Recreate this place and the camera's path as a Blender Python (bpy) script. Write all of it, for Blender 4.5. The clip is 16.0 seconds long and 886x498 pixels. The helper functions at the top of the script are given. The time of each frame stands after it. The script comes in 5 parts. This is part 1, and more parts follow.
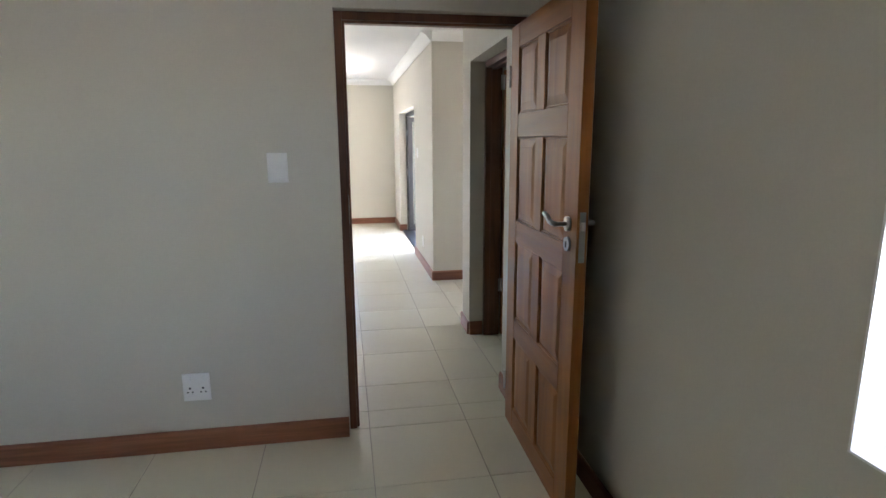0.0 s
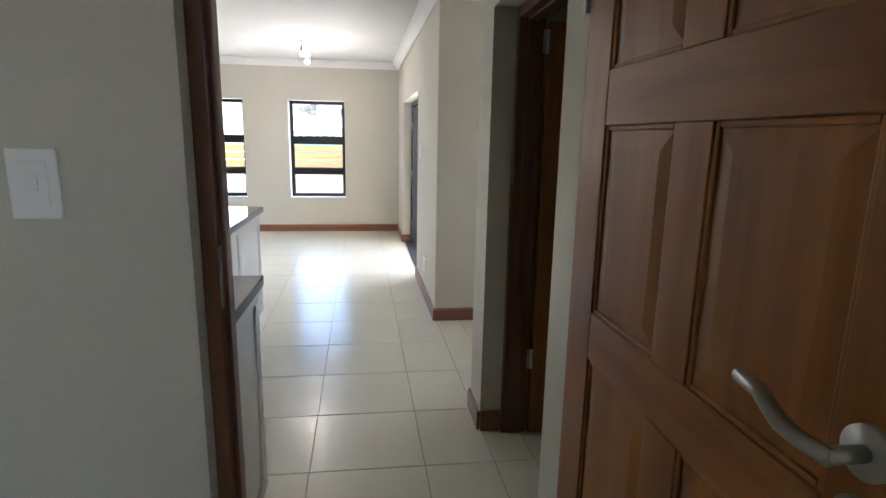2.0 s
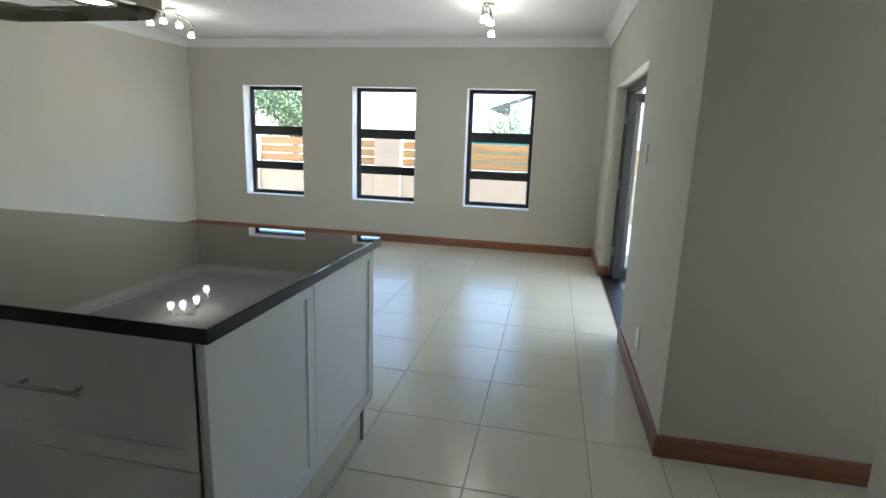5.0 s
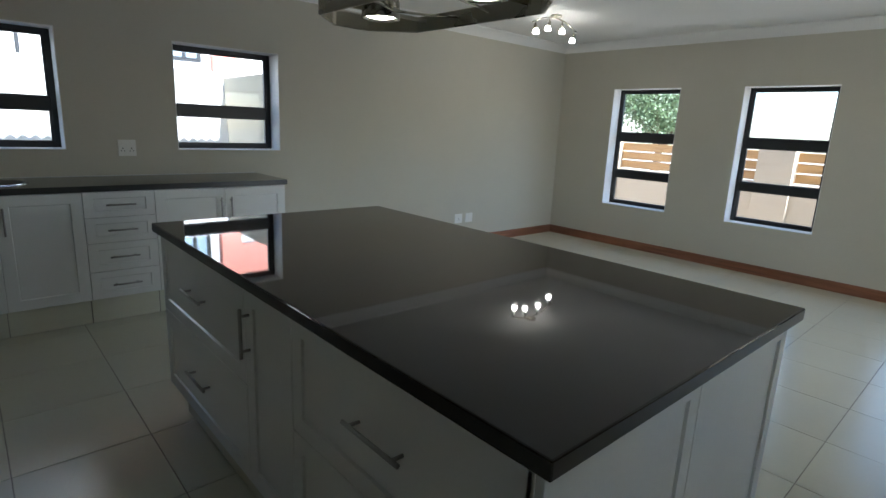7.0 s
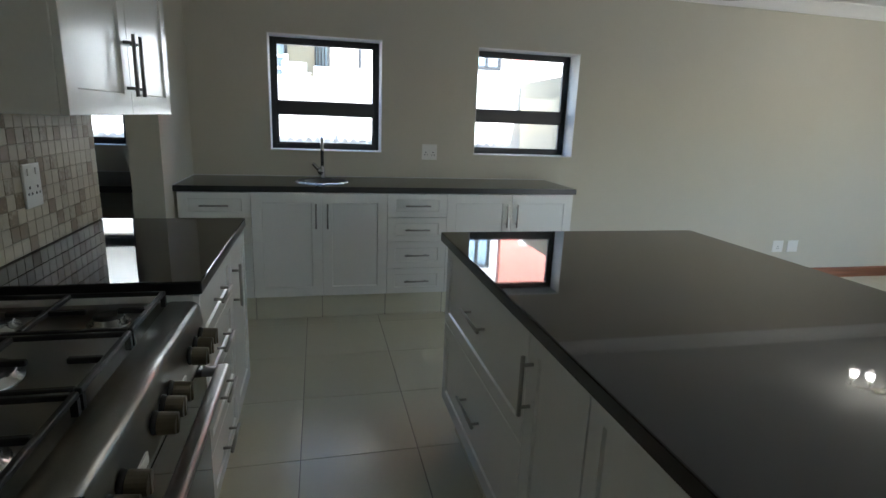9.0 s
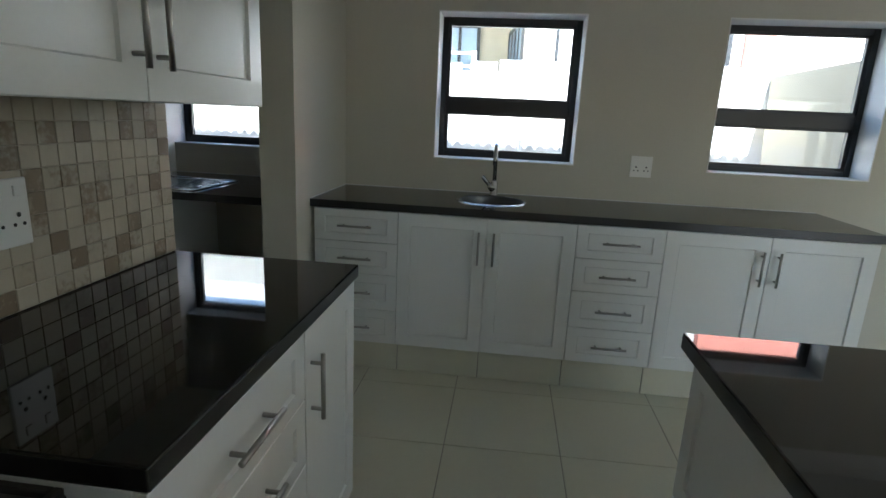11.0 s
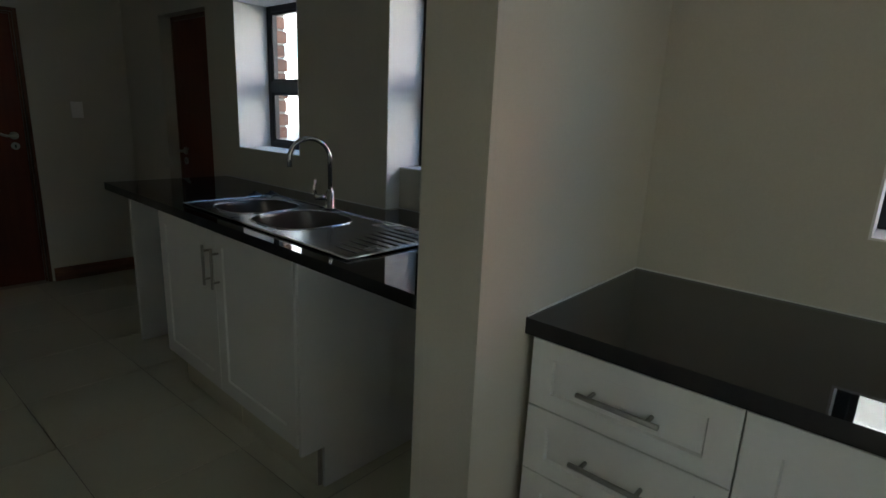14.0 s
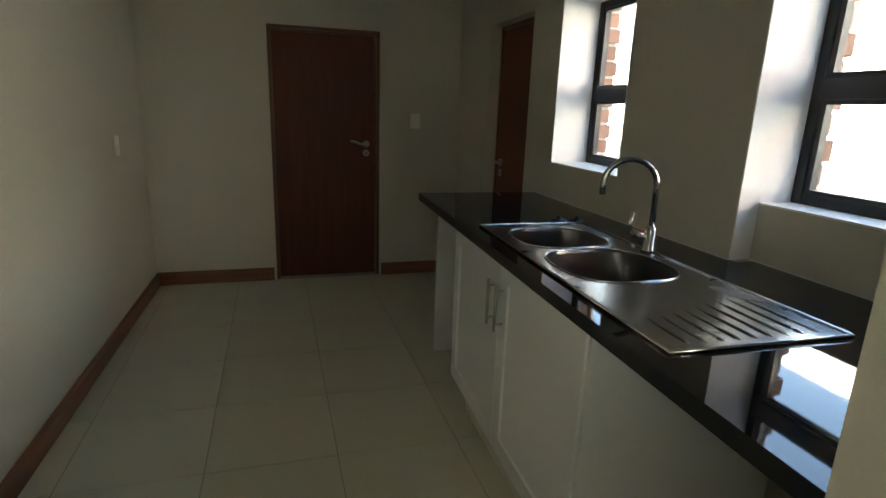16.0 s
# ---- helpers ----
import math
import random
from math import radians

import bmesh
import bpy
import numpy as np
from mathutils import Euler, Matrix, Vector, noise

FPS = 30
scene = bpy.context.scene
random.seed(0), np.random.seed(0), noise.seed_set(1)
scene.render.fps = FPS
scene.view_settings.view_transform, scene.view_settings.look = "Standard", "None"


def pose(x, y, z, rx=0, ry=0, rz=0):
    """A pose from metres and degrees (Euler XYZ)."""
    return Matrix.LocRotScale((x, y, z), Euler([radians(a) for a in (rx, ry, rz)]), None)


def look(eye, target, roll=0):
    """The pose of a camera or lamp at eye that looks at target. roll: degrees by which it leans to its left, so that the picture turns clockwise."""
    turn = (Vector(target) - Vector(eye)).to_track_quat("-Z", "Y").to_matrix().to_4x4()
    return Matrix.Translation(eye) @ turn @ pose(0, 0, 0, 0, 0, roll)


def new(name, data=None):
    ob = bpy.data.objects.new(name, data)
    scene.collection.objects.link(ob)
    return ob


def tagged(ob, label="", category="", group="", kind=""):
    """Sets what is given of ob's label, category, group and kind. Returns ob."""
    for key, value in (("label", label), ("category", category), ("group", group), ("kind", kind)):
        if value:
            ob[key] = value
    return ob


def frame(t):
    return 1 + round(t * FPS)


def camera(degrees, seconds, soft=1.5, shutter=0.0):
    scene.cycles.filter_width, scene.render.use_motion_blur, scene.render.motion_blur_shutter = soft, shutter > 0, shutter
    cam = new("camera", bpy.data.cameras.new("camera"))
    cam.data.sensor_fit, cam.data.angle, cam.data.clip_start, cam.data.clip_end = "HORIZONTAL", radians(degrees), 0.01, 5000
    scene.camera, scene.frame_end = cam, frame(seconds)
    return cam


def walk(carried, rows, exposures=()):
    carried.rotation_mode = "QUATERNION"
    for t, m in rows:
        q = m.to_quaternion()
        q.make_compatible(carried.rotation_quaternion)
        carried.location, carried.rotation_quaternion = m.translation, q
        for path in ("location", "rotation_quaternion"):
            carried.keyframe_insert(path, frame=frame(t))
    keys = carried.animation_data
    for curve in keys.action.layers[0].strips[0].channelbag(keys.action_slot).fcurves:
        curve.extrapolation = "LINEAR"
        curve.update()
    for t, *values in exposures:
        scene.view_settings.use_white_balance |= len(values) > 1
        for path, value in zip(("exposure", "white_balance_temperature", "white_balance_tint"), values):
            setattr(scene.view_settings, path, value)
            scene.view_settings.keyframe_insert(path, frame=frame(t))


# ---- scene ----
cam = camera(78.8, 16.0)
PATH = [
    (0, (0.198, 1.089, 1.474), (0.509, 3.026, 1.084), -0.3),
    (0.5, (0.273, 1.404, 1.461), (0.584, 3.339, 1.064), -0.1),
    (1, (0.344, 1.784, 1.461), (0.647, 3.721, 1.061), 0.5),
    (1.5, (0.395, 2.155, 1.46), (0.676, 4.094, 1.056), 0.8),
    (2, (0.489, 2.527, 1.462), (0.751, 4.469, 1.06), 1.1),
    (2.5, (0.582, 2.84, 1.457), (0.805, 4.786, 1.052), 0.9),
    (3, (0.609, 3.175, 1.462), (0.802, 5.124, 1.057), 1.5),
    (3.2, (0.622, 3.316, 1.454), (0.793, 5.267, 1.05), 1.5),
    (5.3, (0.428, 4.402, 1.405), (-0.137, 6.275, 0.991), 2.2),
    (5.5, (0.392, 4.457, 1.412), (-0.285, 6.291, 0.993), 2.3),
    (6, (0.288, 4.578, 1.435), (-0.688, 6.27, 1.004), 2.0),
    (6.5, (0.197, 4.647, 1.433), (-1.014, 6.175, 0.996), 2.4),
    (7, (0.126, 4.715, 1.436), (-1.322, 6.021, 0.99), 2.6),
    (7.5, (0.113, 4.781, 1.441), (-1.501, 5.871, 0.985), 2.5),
    (8, (0.023, 4.808, 1.452), (-1.715, 5.68, 0.986), 2.5),
    (8.5, (-0.117, 4.801, 1.453), (-1.938, 5.484, 0.987), 2.7),
    (9, (-0.295, 4.818, 1.427), (-2.187, 5.263, 0.958), 2.3),
    (9.2, (-0.347, 4.831, 1.418), (-2.264, 5.161, 0.956), 2.3),
    (11.3, (-1.529, 4.91, 1.399), (-3.453, 4.638, 0.924), 2.7),
    (11.5, (-1.667, 4.895, 1.406), (-3.585, 4.579, 0.937), 2.7),
    (12, (-1.999, 4.854, 1.411), (-3.898, 4.442, 0.939), 2.9),
    (12.5, (-2.27, 4.836, 1.391), (-4.127, 4.255, 0.927), 2.7),
    (13, (-2.567, 4.735, 1.4), (-4.347, 3.953, 0.93), 2.5),
    (13.5, (-2.788, 4.643, 1.399), (-4.437, 3.615, 0.925), 2.6),
    (14, (-2.971, 4.531, 1.398), (-4.436, 3.259, 0.912), 2.6),
    (14.5, (-3.103, 4.43, 1.42), (-4.38, 2.972, 0.926), 2.3),
    (15, (-3.188, 4.344, 1.435), (-4.202, 2.696, 0.932), 2.1),
    (15.5, (-3.215, 4.253, 1.434), (-3.987, 2.48, 0.923), 1.8),
    (16, (-3.255, 4.1, 1.41), (-3.802, 2.243, 0.907), 2.0),
]
EXPOSURES = [(0.0, 4.68, 5800, 19), (1.0, 4.55, 5800, 19), (2.0, 4.15, 5800, 17), (3.0, 4.03, 5800, 13), (5.5, 2.92, 5600, 8), (6.5, 2.65, 5600, 8), (7.5, 2.5, 5650, 8), (8.0, 2.58, 5700, 8), (9.0, 3.0, 5700, 8), (11.5, 2.97, 5800, 6), (12.5, 3.12, 5950, 6), (13.5, 2.8, 6100, 6), (15.0, 3.7, 6250, 5), (16.0, 4.05, 7200, 5)]
walk(cam, [(t, look(eye, target, roll)) for t, eye, target, roll in PATH], EXPOSURES)

# ---- world, sun, exposure ----
world = bpy.data.worlds.new("sky")
scene.world = world
world.use_nodes = True
wn = world.node_tree.nodes
sky = wn.new("ShaderNodeTexSky")
sky.sky_type = "NISHITA"
sky.sun_disc = False
SUN_UP, SUN_ROUND = 50.0, 82.0
sky.sun_elevation, sky.sun_rotation = radians(SUN_UP), radians(SUN_ROUND)
world.node_tree.links.new(sky.outputs[0], wn["Background"].inputs[0])
wn["Background"].inputs[1].default_value = 0.12
sun = new("sun", bpy.data.lights.new("sun", "SUN"))
sun.data.energy, sun.data.angle, sun.data.color = 5.0, radians(0.5), (1.0, 0.965, 0.92)
_a, _e = radians(SUN_ROUND), radians(SUN_UP)
sun.matrix_world = look((0, 0, 0), (-math.sin(_a) * math.cos(_e), -math.cos(_a) * math.cos(_e), -math.sin(_e)))


# ---- materials ----
def pmat(name, col, rough=0.5, metal=0.0, var=0.06, scale=3.0, fine=60.0, bump=0.05, rvar=0.08, spec=0.5, stretch=None, rnd=0.0, coat=0.0):
    """A painted, metal or stone surface with variation at two scales, in object space metres."""
    m = bpy.data.materials.new(name)
    m.use_nodes = True
    nt = m.node_tree
    n, l = nt.nodes, nt.links
    b = n["Principled BSDF"]
    tc = n.new("ShaderNodeTexCoord")
    mp = n.new("ShaderNodeMapping")
    l.new(tc.outputs["Object"], mp.inputs[0])
    if stretch:
        mp.inputs["Scale"].default_value = stretch
    big, small = n.new("ShaderNodeTexNoise"), n.new("ShaderNodeTexNoise")
    big.inputs["Scale"].default_value, big.inputs["Detail"].default_value = scale, 4
    small.inputs["Scale"].default_value, small.inputs["Detail"].default_value = fine, 5
    l.new(mp.outputs[0], big.inputs[0]), l.new(mp.outputs[0], small.inputs[0])
    mix = n.new("ShaderNodeMath")
    mix.operation = "MULTIPLY_ADD"
    mix.inputs[1].default_value = 0.6
    l.new(big.outputs[0], mix.inputs[0])
    half = n.new("ShaderNodeMath")
    half.operation = "MULTIPLY"
    half.inputs[1].default_value = 0.4
    l.new(small.outputs[0], half.inputs[0]), l.new(half.outputs[0], mix.inputs[2])
    fac = mix.outputs[0]
    if rnd:
        oi = n.new("ShaderNodeObjectInfo")
        far = n.new("ShaderNodeMath")
        far.operation = "MULTIPLY"
        far.inputs[1].default_value = 80.0
        l.new(oi.outputs["Random"], far.inputs[0]), l.new(far.outputs[0], mp.inputs["Location"])
        add = n.new("ShaderNodeMath")
        add.operation = "MULTIPLY_ADD"
        add.inputs[1].default_value = rnd
        l.new(oi.outputs["Random"], add.inputs[0]), l.new(fac, add.inputs[2])
        fac = add.outputs[0]
    ramp = n.new("ShaderNodeValToRGB")
    lo = [max(0.0, c * (1 - 2.2 * var)) for c in col]
    hi = [min(1.0, c * (1 + 2.2 * var)) for c in col]
    ramp.color_ramp.elements[0].color, ramp.color_ramp.elements[0].position = (*lo, 1), 0.25
    ramp.color_ramp.elements[1].color, ramp.color_ramp.elements[1].position = (*hi, 1), 0.75 + rnd
    l.new(fac, ramp.inputs[0]), l.new(ramp.outputs[0], b.inputs["Base Color"])
    rr = n.new("ShaderNodeMapRange")
    rr.inputs[3].default_value, rr.inputs[4].default_value = max(0.02, rough - rvar), rough + rvar
    l.new(big.outputs[0], rr.inputs[0]), l.new(rr.outputs[0], b.inputs["Roughness"])
    b.inputs["Metallic"].default_value = metal
    b.inputs["Specular IOR Level"].default_value = spec
    b.inputs["Coat Weight"].default_value = coat
    if bump:
        bp = n.new("ShaderNodeBump")
        bp.inputs["Strength"].default_value, bp.inputs["Distance"].default_value = bump, 0.004
        l.new(small.outputs[0], bp.inputs["Height"]), l.new(bp.outputs[0], b.inputs["Normal"])
    return m


def wood(name, dark, light, rough=0.35, grain=(18, 18, 1.2), spec=0.5):
    """Varnished hardwood, its grain along the object's z (or as given)."""
    m = bpy.data.materials.new(name)
    m.use_nodes = True
    n, l = m.node_tree.nodes, m.node_tree.links
    b = n["Principled BSDF"]
    tc, mp = n.new("ShaderNodeTexCoord"), n.new("ShaderNodeMapping")
    mp.inputs["Scale"].default_value = grain
    l.new(tc.outputs["Object"], mp.inputs[0])
    a, c = n.new("ShaderNodeTexNoise"), n.new("ShaderNodeTexNoise")
    a.inputs["Scale"].default_value, a.inputs["Detail"].default_value, a.inputs["Distortion"].default_value = 1.4, 8, 0.6
    c.inputs["Scale"].default_value, c.inputs["Detail"].default_value = 7.0, 6
    l.new(mp.outputs[0], a.inputs[0]), l.new(mp.outputs[0], c.inputs[0])
    mx = n.new("ShaderNodeMath")
    mx.operation = "MULTIPLY_ADD"
    mx.inputs[1].default_value = 0.35
    l.new(c.outputs[0], mx.inputs[0]), l.new(a.outputs[0], mx.inputs[2])
    ramp = n.new("ShaderNodeValToRGB")
    ramp.color_ramp.elements[0].color, ramp.color_ramp.elements[0].position = (*dark, 1), 0.48
    ramp.color_ramp.elements[1].color, ramp.color_ramp.elements[1].position = (*light, 1), 0.86
    l.new(mx.outputs[0], ramp.inputs[0]), l.new(ramp.outputs[0], b.inputs["Base Color"])
    rr = n.new("ShaderNodeMapRange")
    rr.inputs[3].default_value, rr.inputs[4].default_value = rough - 0.08, rough + 0.12
    l.new(c.outputs[0], rr.inputs[0]), l.new(rr.outputs[0], b.inputs["Roughness"])
    b.inputs["Specular IOR Level"].default_value = spec
    bp = n.new("ShaderNodeBump")
    bp.inputs["Strength"].default_value, bp.inputs["Distance"].default_value = 0.12, 0.002
    l.new(c.outputs[0], bp.inputs["Height"]), l.new(bp.outputs[0], b.inputs["Normal"])
    return m


def glow(name, col, power):
    m = bpy.data.materials.new(name)
    m.use_nodes = True
    b = m.node_tree.nodes["Principled BSDF"]
    b.inputs["Base Color"].default_value = (*col, 1)
    b.inputs["Emission Color"].default_value = (*col, 1)
    b.inputs["Emission Strength"].default_value = power
    return m


def pane_glass(name):
    """A thin clear pane: straight through, with Fresnel gloss."""
    m = bpy.data.materials.new(name)
    m.use_nodes = True
    n, l = m.node_tree.nodes, m.node_tree.links
    n.remove(n["Principled BSDF"])
    tr, gl, mx = n.new("ShaderNodeBsdfTransparent"), n.new("ShaderNodeBsdfGlossy"), n.new("ShaderNodeMixShader")
    lw, pw, sc = n.new("ShaderNodeLayerWeight"), n.new("ShaderNodeMath"), n.new("ShaderNodeMath")
    tr.inputs[0].default_value = (0.95, 0.965, 0.96, 1)
    gl.inputs["Roughness"].default_value = 0.02
    lw.inputs[0].default_value = 0.5
    pw.operation, sc.operation = "POWER", "MULTIPLY_ADD"
    pw.inputs[1].default_value, sc.inputs[1].default_value, sc.inputs[2].default_value = 5.0, 0.8, 0.035
    l.new(lw.outputs["Facing"], pw.inputs[0]), l.new(pw.outputs[0], sc.inputs[0])
    l.new(sc.outputs[0], mx.inputs[0]), l.new(tr.outputs[0], mx.inputs[1]), l.new(gl.outputs[0], mx.inputs[2])
    l.new(mx.outputs[0], n["Material Output"].inputs[0])
    return m


M_WALL = pmat("wall_paint", (0.57, 0.54, 0.455), 0.75, var=0.025, scale=1.2, fine=140, bump=0.06)
M_WHITE = pmat("white_plaster", (0.80, 0.79, 0.77), 0.7, var=0.02, scale=1.5, fine=120, bump=0.05)
M_CEIL = pmat("ceiling_paint", (0.84, 0.83, 0.81), 0.8, var=0.02, scale=1.0, fine=90, bump=0.03)
M_CAB = pmat("cabinet_lacquer", (0.80, 0.80, 0.77), 0.22, var=0.015, scale=2.0, fine=90, bump=0.01, rvar=0.04)
M_CABIN = pmat("cabinet_board", (0.76, 0.75, 0.73), 0.4, var=0.02, bump=0.02)
M_GRANITE = pmat("granite_black", (0.013, 0.012, 0.012), 0.032, var=0.10, scale=160, fine=700, bump=0.0, rvar=0.012)
M_EDGE = pmat("granite_edge", (0.016, 0.015, 0.0145), 0.34, var=0.12, scale=160, fine=700, bump=0.0, rvar=0.03)
M_TILE = pmat("floor_porcelain", (0.665, 0.64, 0.505), 0.22, var=0.018, scale=1.6, fine=40, bump=0.01, rvar=0.05, rnd=0.25)
M_GROUT = pmat("grout", (0.33, 0.30, 0.25), 0.9, var=0.12, scale=5, fine=120, bump=0.1)
M_STEEL = pmat("brushed_steel", (0.62, 0.61, 0.58), 0.3, 1.0, var=0.05, fine=300, bump=0.01, rvar=0.08)
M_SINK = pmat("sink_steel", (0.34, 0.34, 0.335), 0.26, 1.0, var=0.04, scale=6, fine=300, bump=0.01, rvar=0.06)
M_CHROME = pmat("chrome", (0.60, 0.60, 0.61), 0.08, 1.0, var=0.01, bump=0, rvar=0.03)
M_ALU = pmat("black_aluminium", (0.017, 0.017, 0.018), 0.42, var=0.1, scale=4, fine=200, bump=0.02)
M_BLACK = pmat("cast_iron", (0.015, 0.015, 0.015), 0.5, var=0.15, scale=8, fine=200, bump=0.06)
M_PLASTIC = pmat("white_plastic", (0.82, 0.81, 0.78), 0.3, var=0.01, bump=0)
M_DARK = pmat("dark_slot", (0.02, 0.02, 0.02), 0.6, var=0.05, bump=0)
M_DOOR = wood("meranti_door", (0.225, 0.078, 0.017), (0.345, 0.138, 0.034), 0.40, (9, 9, 0.8), 0.3)
M_DOORX = wood("meranti_rail", (0.22, 0.076, 0.0165), (0.335, 0.133, 0.033), 0.40, (0.8, 9, 9), 0.3)
M_FRAME = wood("door_frame_wood", (0.085, 0.032, 0.016), (0.17, 0.065, 0.03), 0.35)
M_RED = wood("mahogany_door", (0.108, 0.022, 0.009), (0.14, 0.030, 0.012), 0.42, spec=0.3)
M_SKIRTX = wood("skirting_x", (0.17, 0.068, 0.034), (0.30, 0.125, 0.066), 0.38, (1.0, 20, 20))
M_SKIRTY = wood("skirting_y", (0.17, 0.068, 0.034), (0.30, 0.125, 0.066), 0.38, (20, 1.0, 20))
M_FENCE = wood("pine_fence", (0.32, 0.17, 0.058), (0.46, 0.26, 0.095), 0.55, (1.2, 16, 16))
M_BULB = glow("lit_bulb", (1.0, 0.90, 0.74), 8.0)
M_HOB = pmat("hob_steel", (0.24, 0.233, 0.222), 0.34, 1.0, var=0.06, fine=300, bump=0.01, rvar=0.08)
# same steel as the deck, with the dimness inside the bowls put into its colour
M_BOWL_SHADED = pmat("bowl_steel_shaded", (0.13, 0.128, 0.124), 0.3, 1.0, var=0.05, scale=6, fine=300, bump=0.01, rvar=0.08)
M_HANDLE = pmat("handle_steel", (0.36, 0.35, 0.33), 0.3, 1.0, var=0.05, fine=300, bump=0.01)
M_KNOB = pmat("bronze_knob", (0.21, 0.185, 0.14), 0.38, 1.0, var=0.06, fine=200, bump=0.01)
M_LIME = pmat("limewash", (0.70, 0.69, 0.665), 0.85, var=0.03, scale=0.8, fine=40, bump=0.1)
# plaster of the walls out of the sun, their shade darkened into the colour
M_BEIGE_SHADED = pmat("beige_plaster_shaded", (0.40, 0.355, 0.265), 0.85, var=0.04, scale=0.8, fine=40, bump=0.1)
M_SEAM = pmat("white_silicone", (0.72, 0.71, 0.68), 0.5, var=0.03, bump=0)
M_NICKEL = pmat("satin_nickel", (0.45, 0.43, 0.36), 0.28, 1.0, var=0.06, fine=200, bump=0.01)
M_MOSAIC = pmat("mosaic_stone", (0.44, 0.38, 0.28), 0.5, var=0.2, scale=9, fine=80, bump=0.1, rnd=0.9)
def stone_mix(m, island=False):
    """Mostly pale stone pieces with some brown ones among them, told apart piece by piece."""
    n, l = m.node_tree.nodes, m.node_tree.links
    ramp = next(k for k in n if k.type == "VALTORGB").color_ramp
    ramp.elements[0].color, ramp.elements[0].position = (0.22, 0.165, 0.105, 1), 0.60
    ramp.elements[1].color, ramp.elements[1].position = (0.49, 0.43, 0.325, 1), 1.0
    mid = ramp.elements.new(0.72)
    mid.color = (0.42, 0.36, 0.265, 1)
    if island:
        info = next(k for k in n if k.type == "OBJECT_INFO")
        geo = n.new("ShaderNodeNewGeometry")
        for link in list(info.outputs["Random"].links):
            l.new(geo.outputs["Random Per Island"], link.to_socket)
    return m


M_MOSAIC_REST = stone_mix(M_MOSAIC.copy(), True)
stone_mix(M_MOSAIC)
M_GROUTX = pmat("mosaic_grout", (0.46, 0.40, 0.30), 0.85, var=0.06, bump=0.1)
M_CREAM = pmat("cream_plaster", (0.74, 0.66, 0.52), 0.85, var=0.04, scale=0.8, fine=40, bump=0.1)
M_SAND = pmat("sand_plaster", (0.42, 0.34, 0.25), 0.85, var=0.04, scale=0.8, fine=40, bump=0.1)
M_PINK = pmat("terracotta_plaster", (0.55, 0.21, 0.16), 0.85, var=0.05, scale=1, fine=40, bump=0.1)
M_PAVE = pmat("paving", (0.29, 0.265, 0.23), 0.8, var=0.08, scale=1.2, fine=30, bump=0.1)
M_BRICK = pmat("face_brick", (0.22, 0.115, 0.08), 0.85, var=0.16, scale=9, fine=70, bump=0.25, rnd=0.5)
M_MORTAR = pmat("mortar", (0.45, 0.42, 0.38), 0.9, var=0.08, bump=0.2)
M_LEAF = pmat("leaf", (0.075, 0.115, 0.045), 0.5, var=0.3, scale=3, fine=20, bump=0.02)
M_BARK = pmat("bark", (0.12, 0.085, 0.06), 0.9, var=0.2, scale=8, fine=50, bump=0.4)
M_ROOF = pmat("roof_tile", (0.10, 0.095, 0.09), 0.7, var=0.12, bump=0.2)
M_TEAL = pmat("teal_cloth", (0.05, 0.27, 0.26), 0.8, var=0.1, bump=0.1)
M_GLASS = pane_glass("window_pane")


# ---- building helpers ----
def part(name, bm, material, parent=None, label="", smooth=False):
    """Links a bmesh as one mesh object, under a thing or a part if given, in that parent's own space."""
    me = bpy.data.meshes.new(name)
    bmesh.ops.recalc_face_normals(bm, faces=bm.faces)
    if smooth:
        for fc in bm.faces:
            fc.smooth = True
    bm.to_mesh(me)
    bm.free()
    me.materials.append(material)
    ob = new(name, me)
    if parent:
        ob.parent = parent
    if label:
        ob["label"] = label
    return ob


def thing(name, loc, rz=0, label="", category="", group="", kind=""):
    ob = new(name)
    ob.empty_display_size = 0.1
    ob.matrix_world = pose(*loc, 0, 0, rz)
    return tagged(ob, label, category, group, kind)


def box(bm, x0, x1, y0, y1, z0, z1, bev=0.0, seg=2):
    """A box, its edges rounded by bev."""
    r = bmesh.ops.create_cube(bm, size=1.0, matrix=Matrix.Translation(((x0 + x1) / 2, (y0 + y1) / 2, (z0 + z1) / 2)) @ Matrix.Diagonal((abs(x1 - x0), abs(y1 - y0), abs(z1 - z0), 1)))
    if bev:
        es = {e for v in r["verts"] for e in v.link_edges}
        bmesh.ops.bevel(bm, geom=list(es), offset=bev, segments=seg, affect="EDGES", profile=0.5)
    return bm


def boxes(*dims, bev=0.0, seg=2):
    bm = bmesh.new()
    for d in dims:
        box(bm, *d, bev=bev, seg=seg)
    return bm


def rod(bm, p, q, r, seg=12, r2=None):
    p, q = Vector(p), Vector(q)
    d = q - p
    m = Matrix.Translation((p + q) / 2) @ d.to_track_quat("Z", "Y").to_matrix().to_4x4()
    bmesh.ops.create_cone(bm, cap_ends=True, segments=seg, radius1=r, radius2=r if r2 is None else r2, depth=d.length, matrix=m)
    return bm


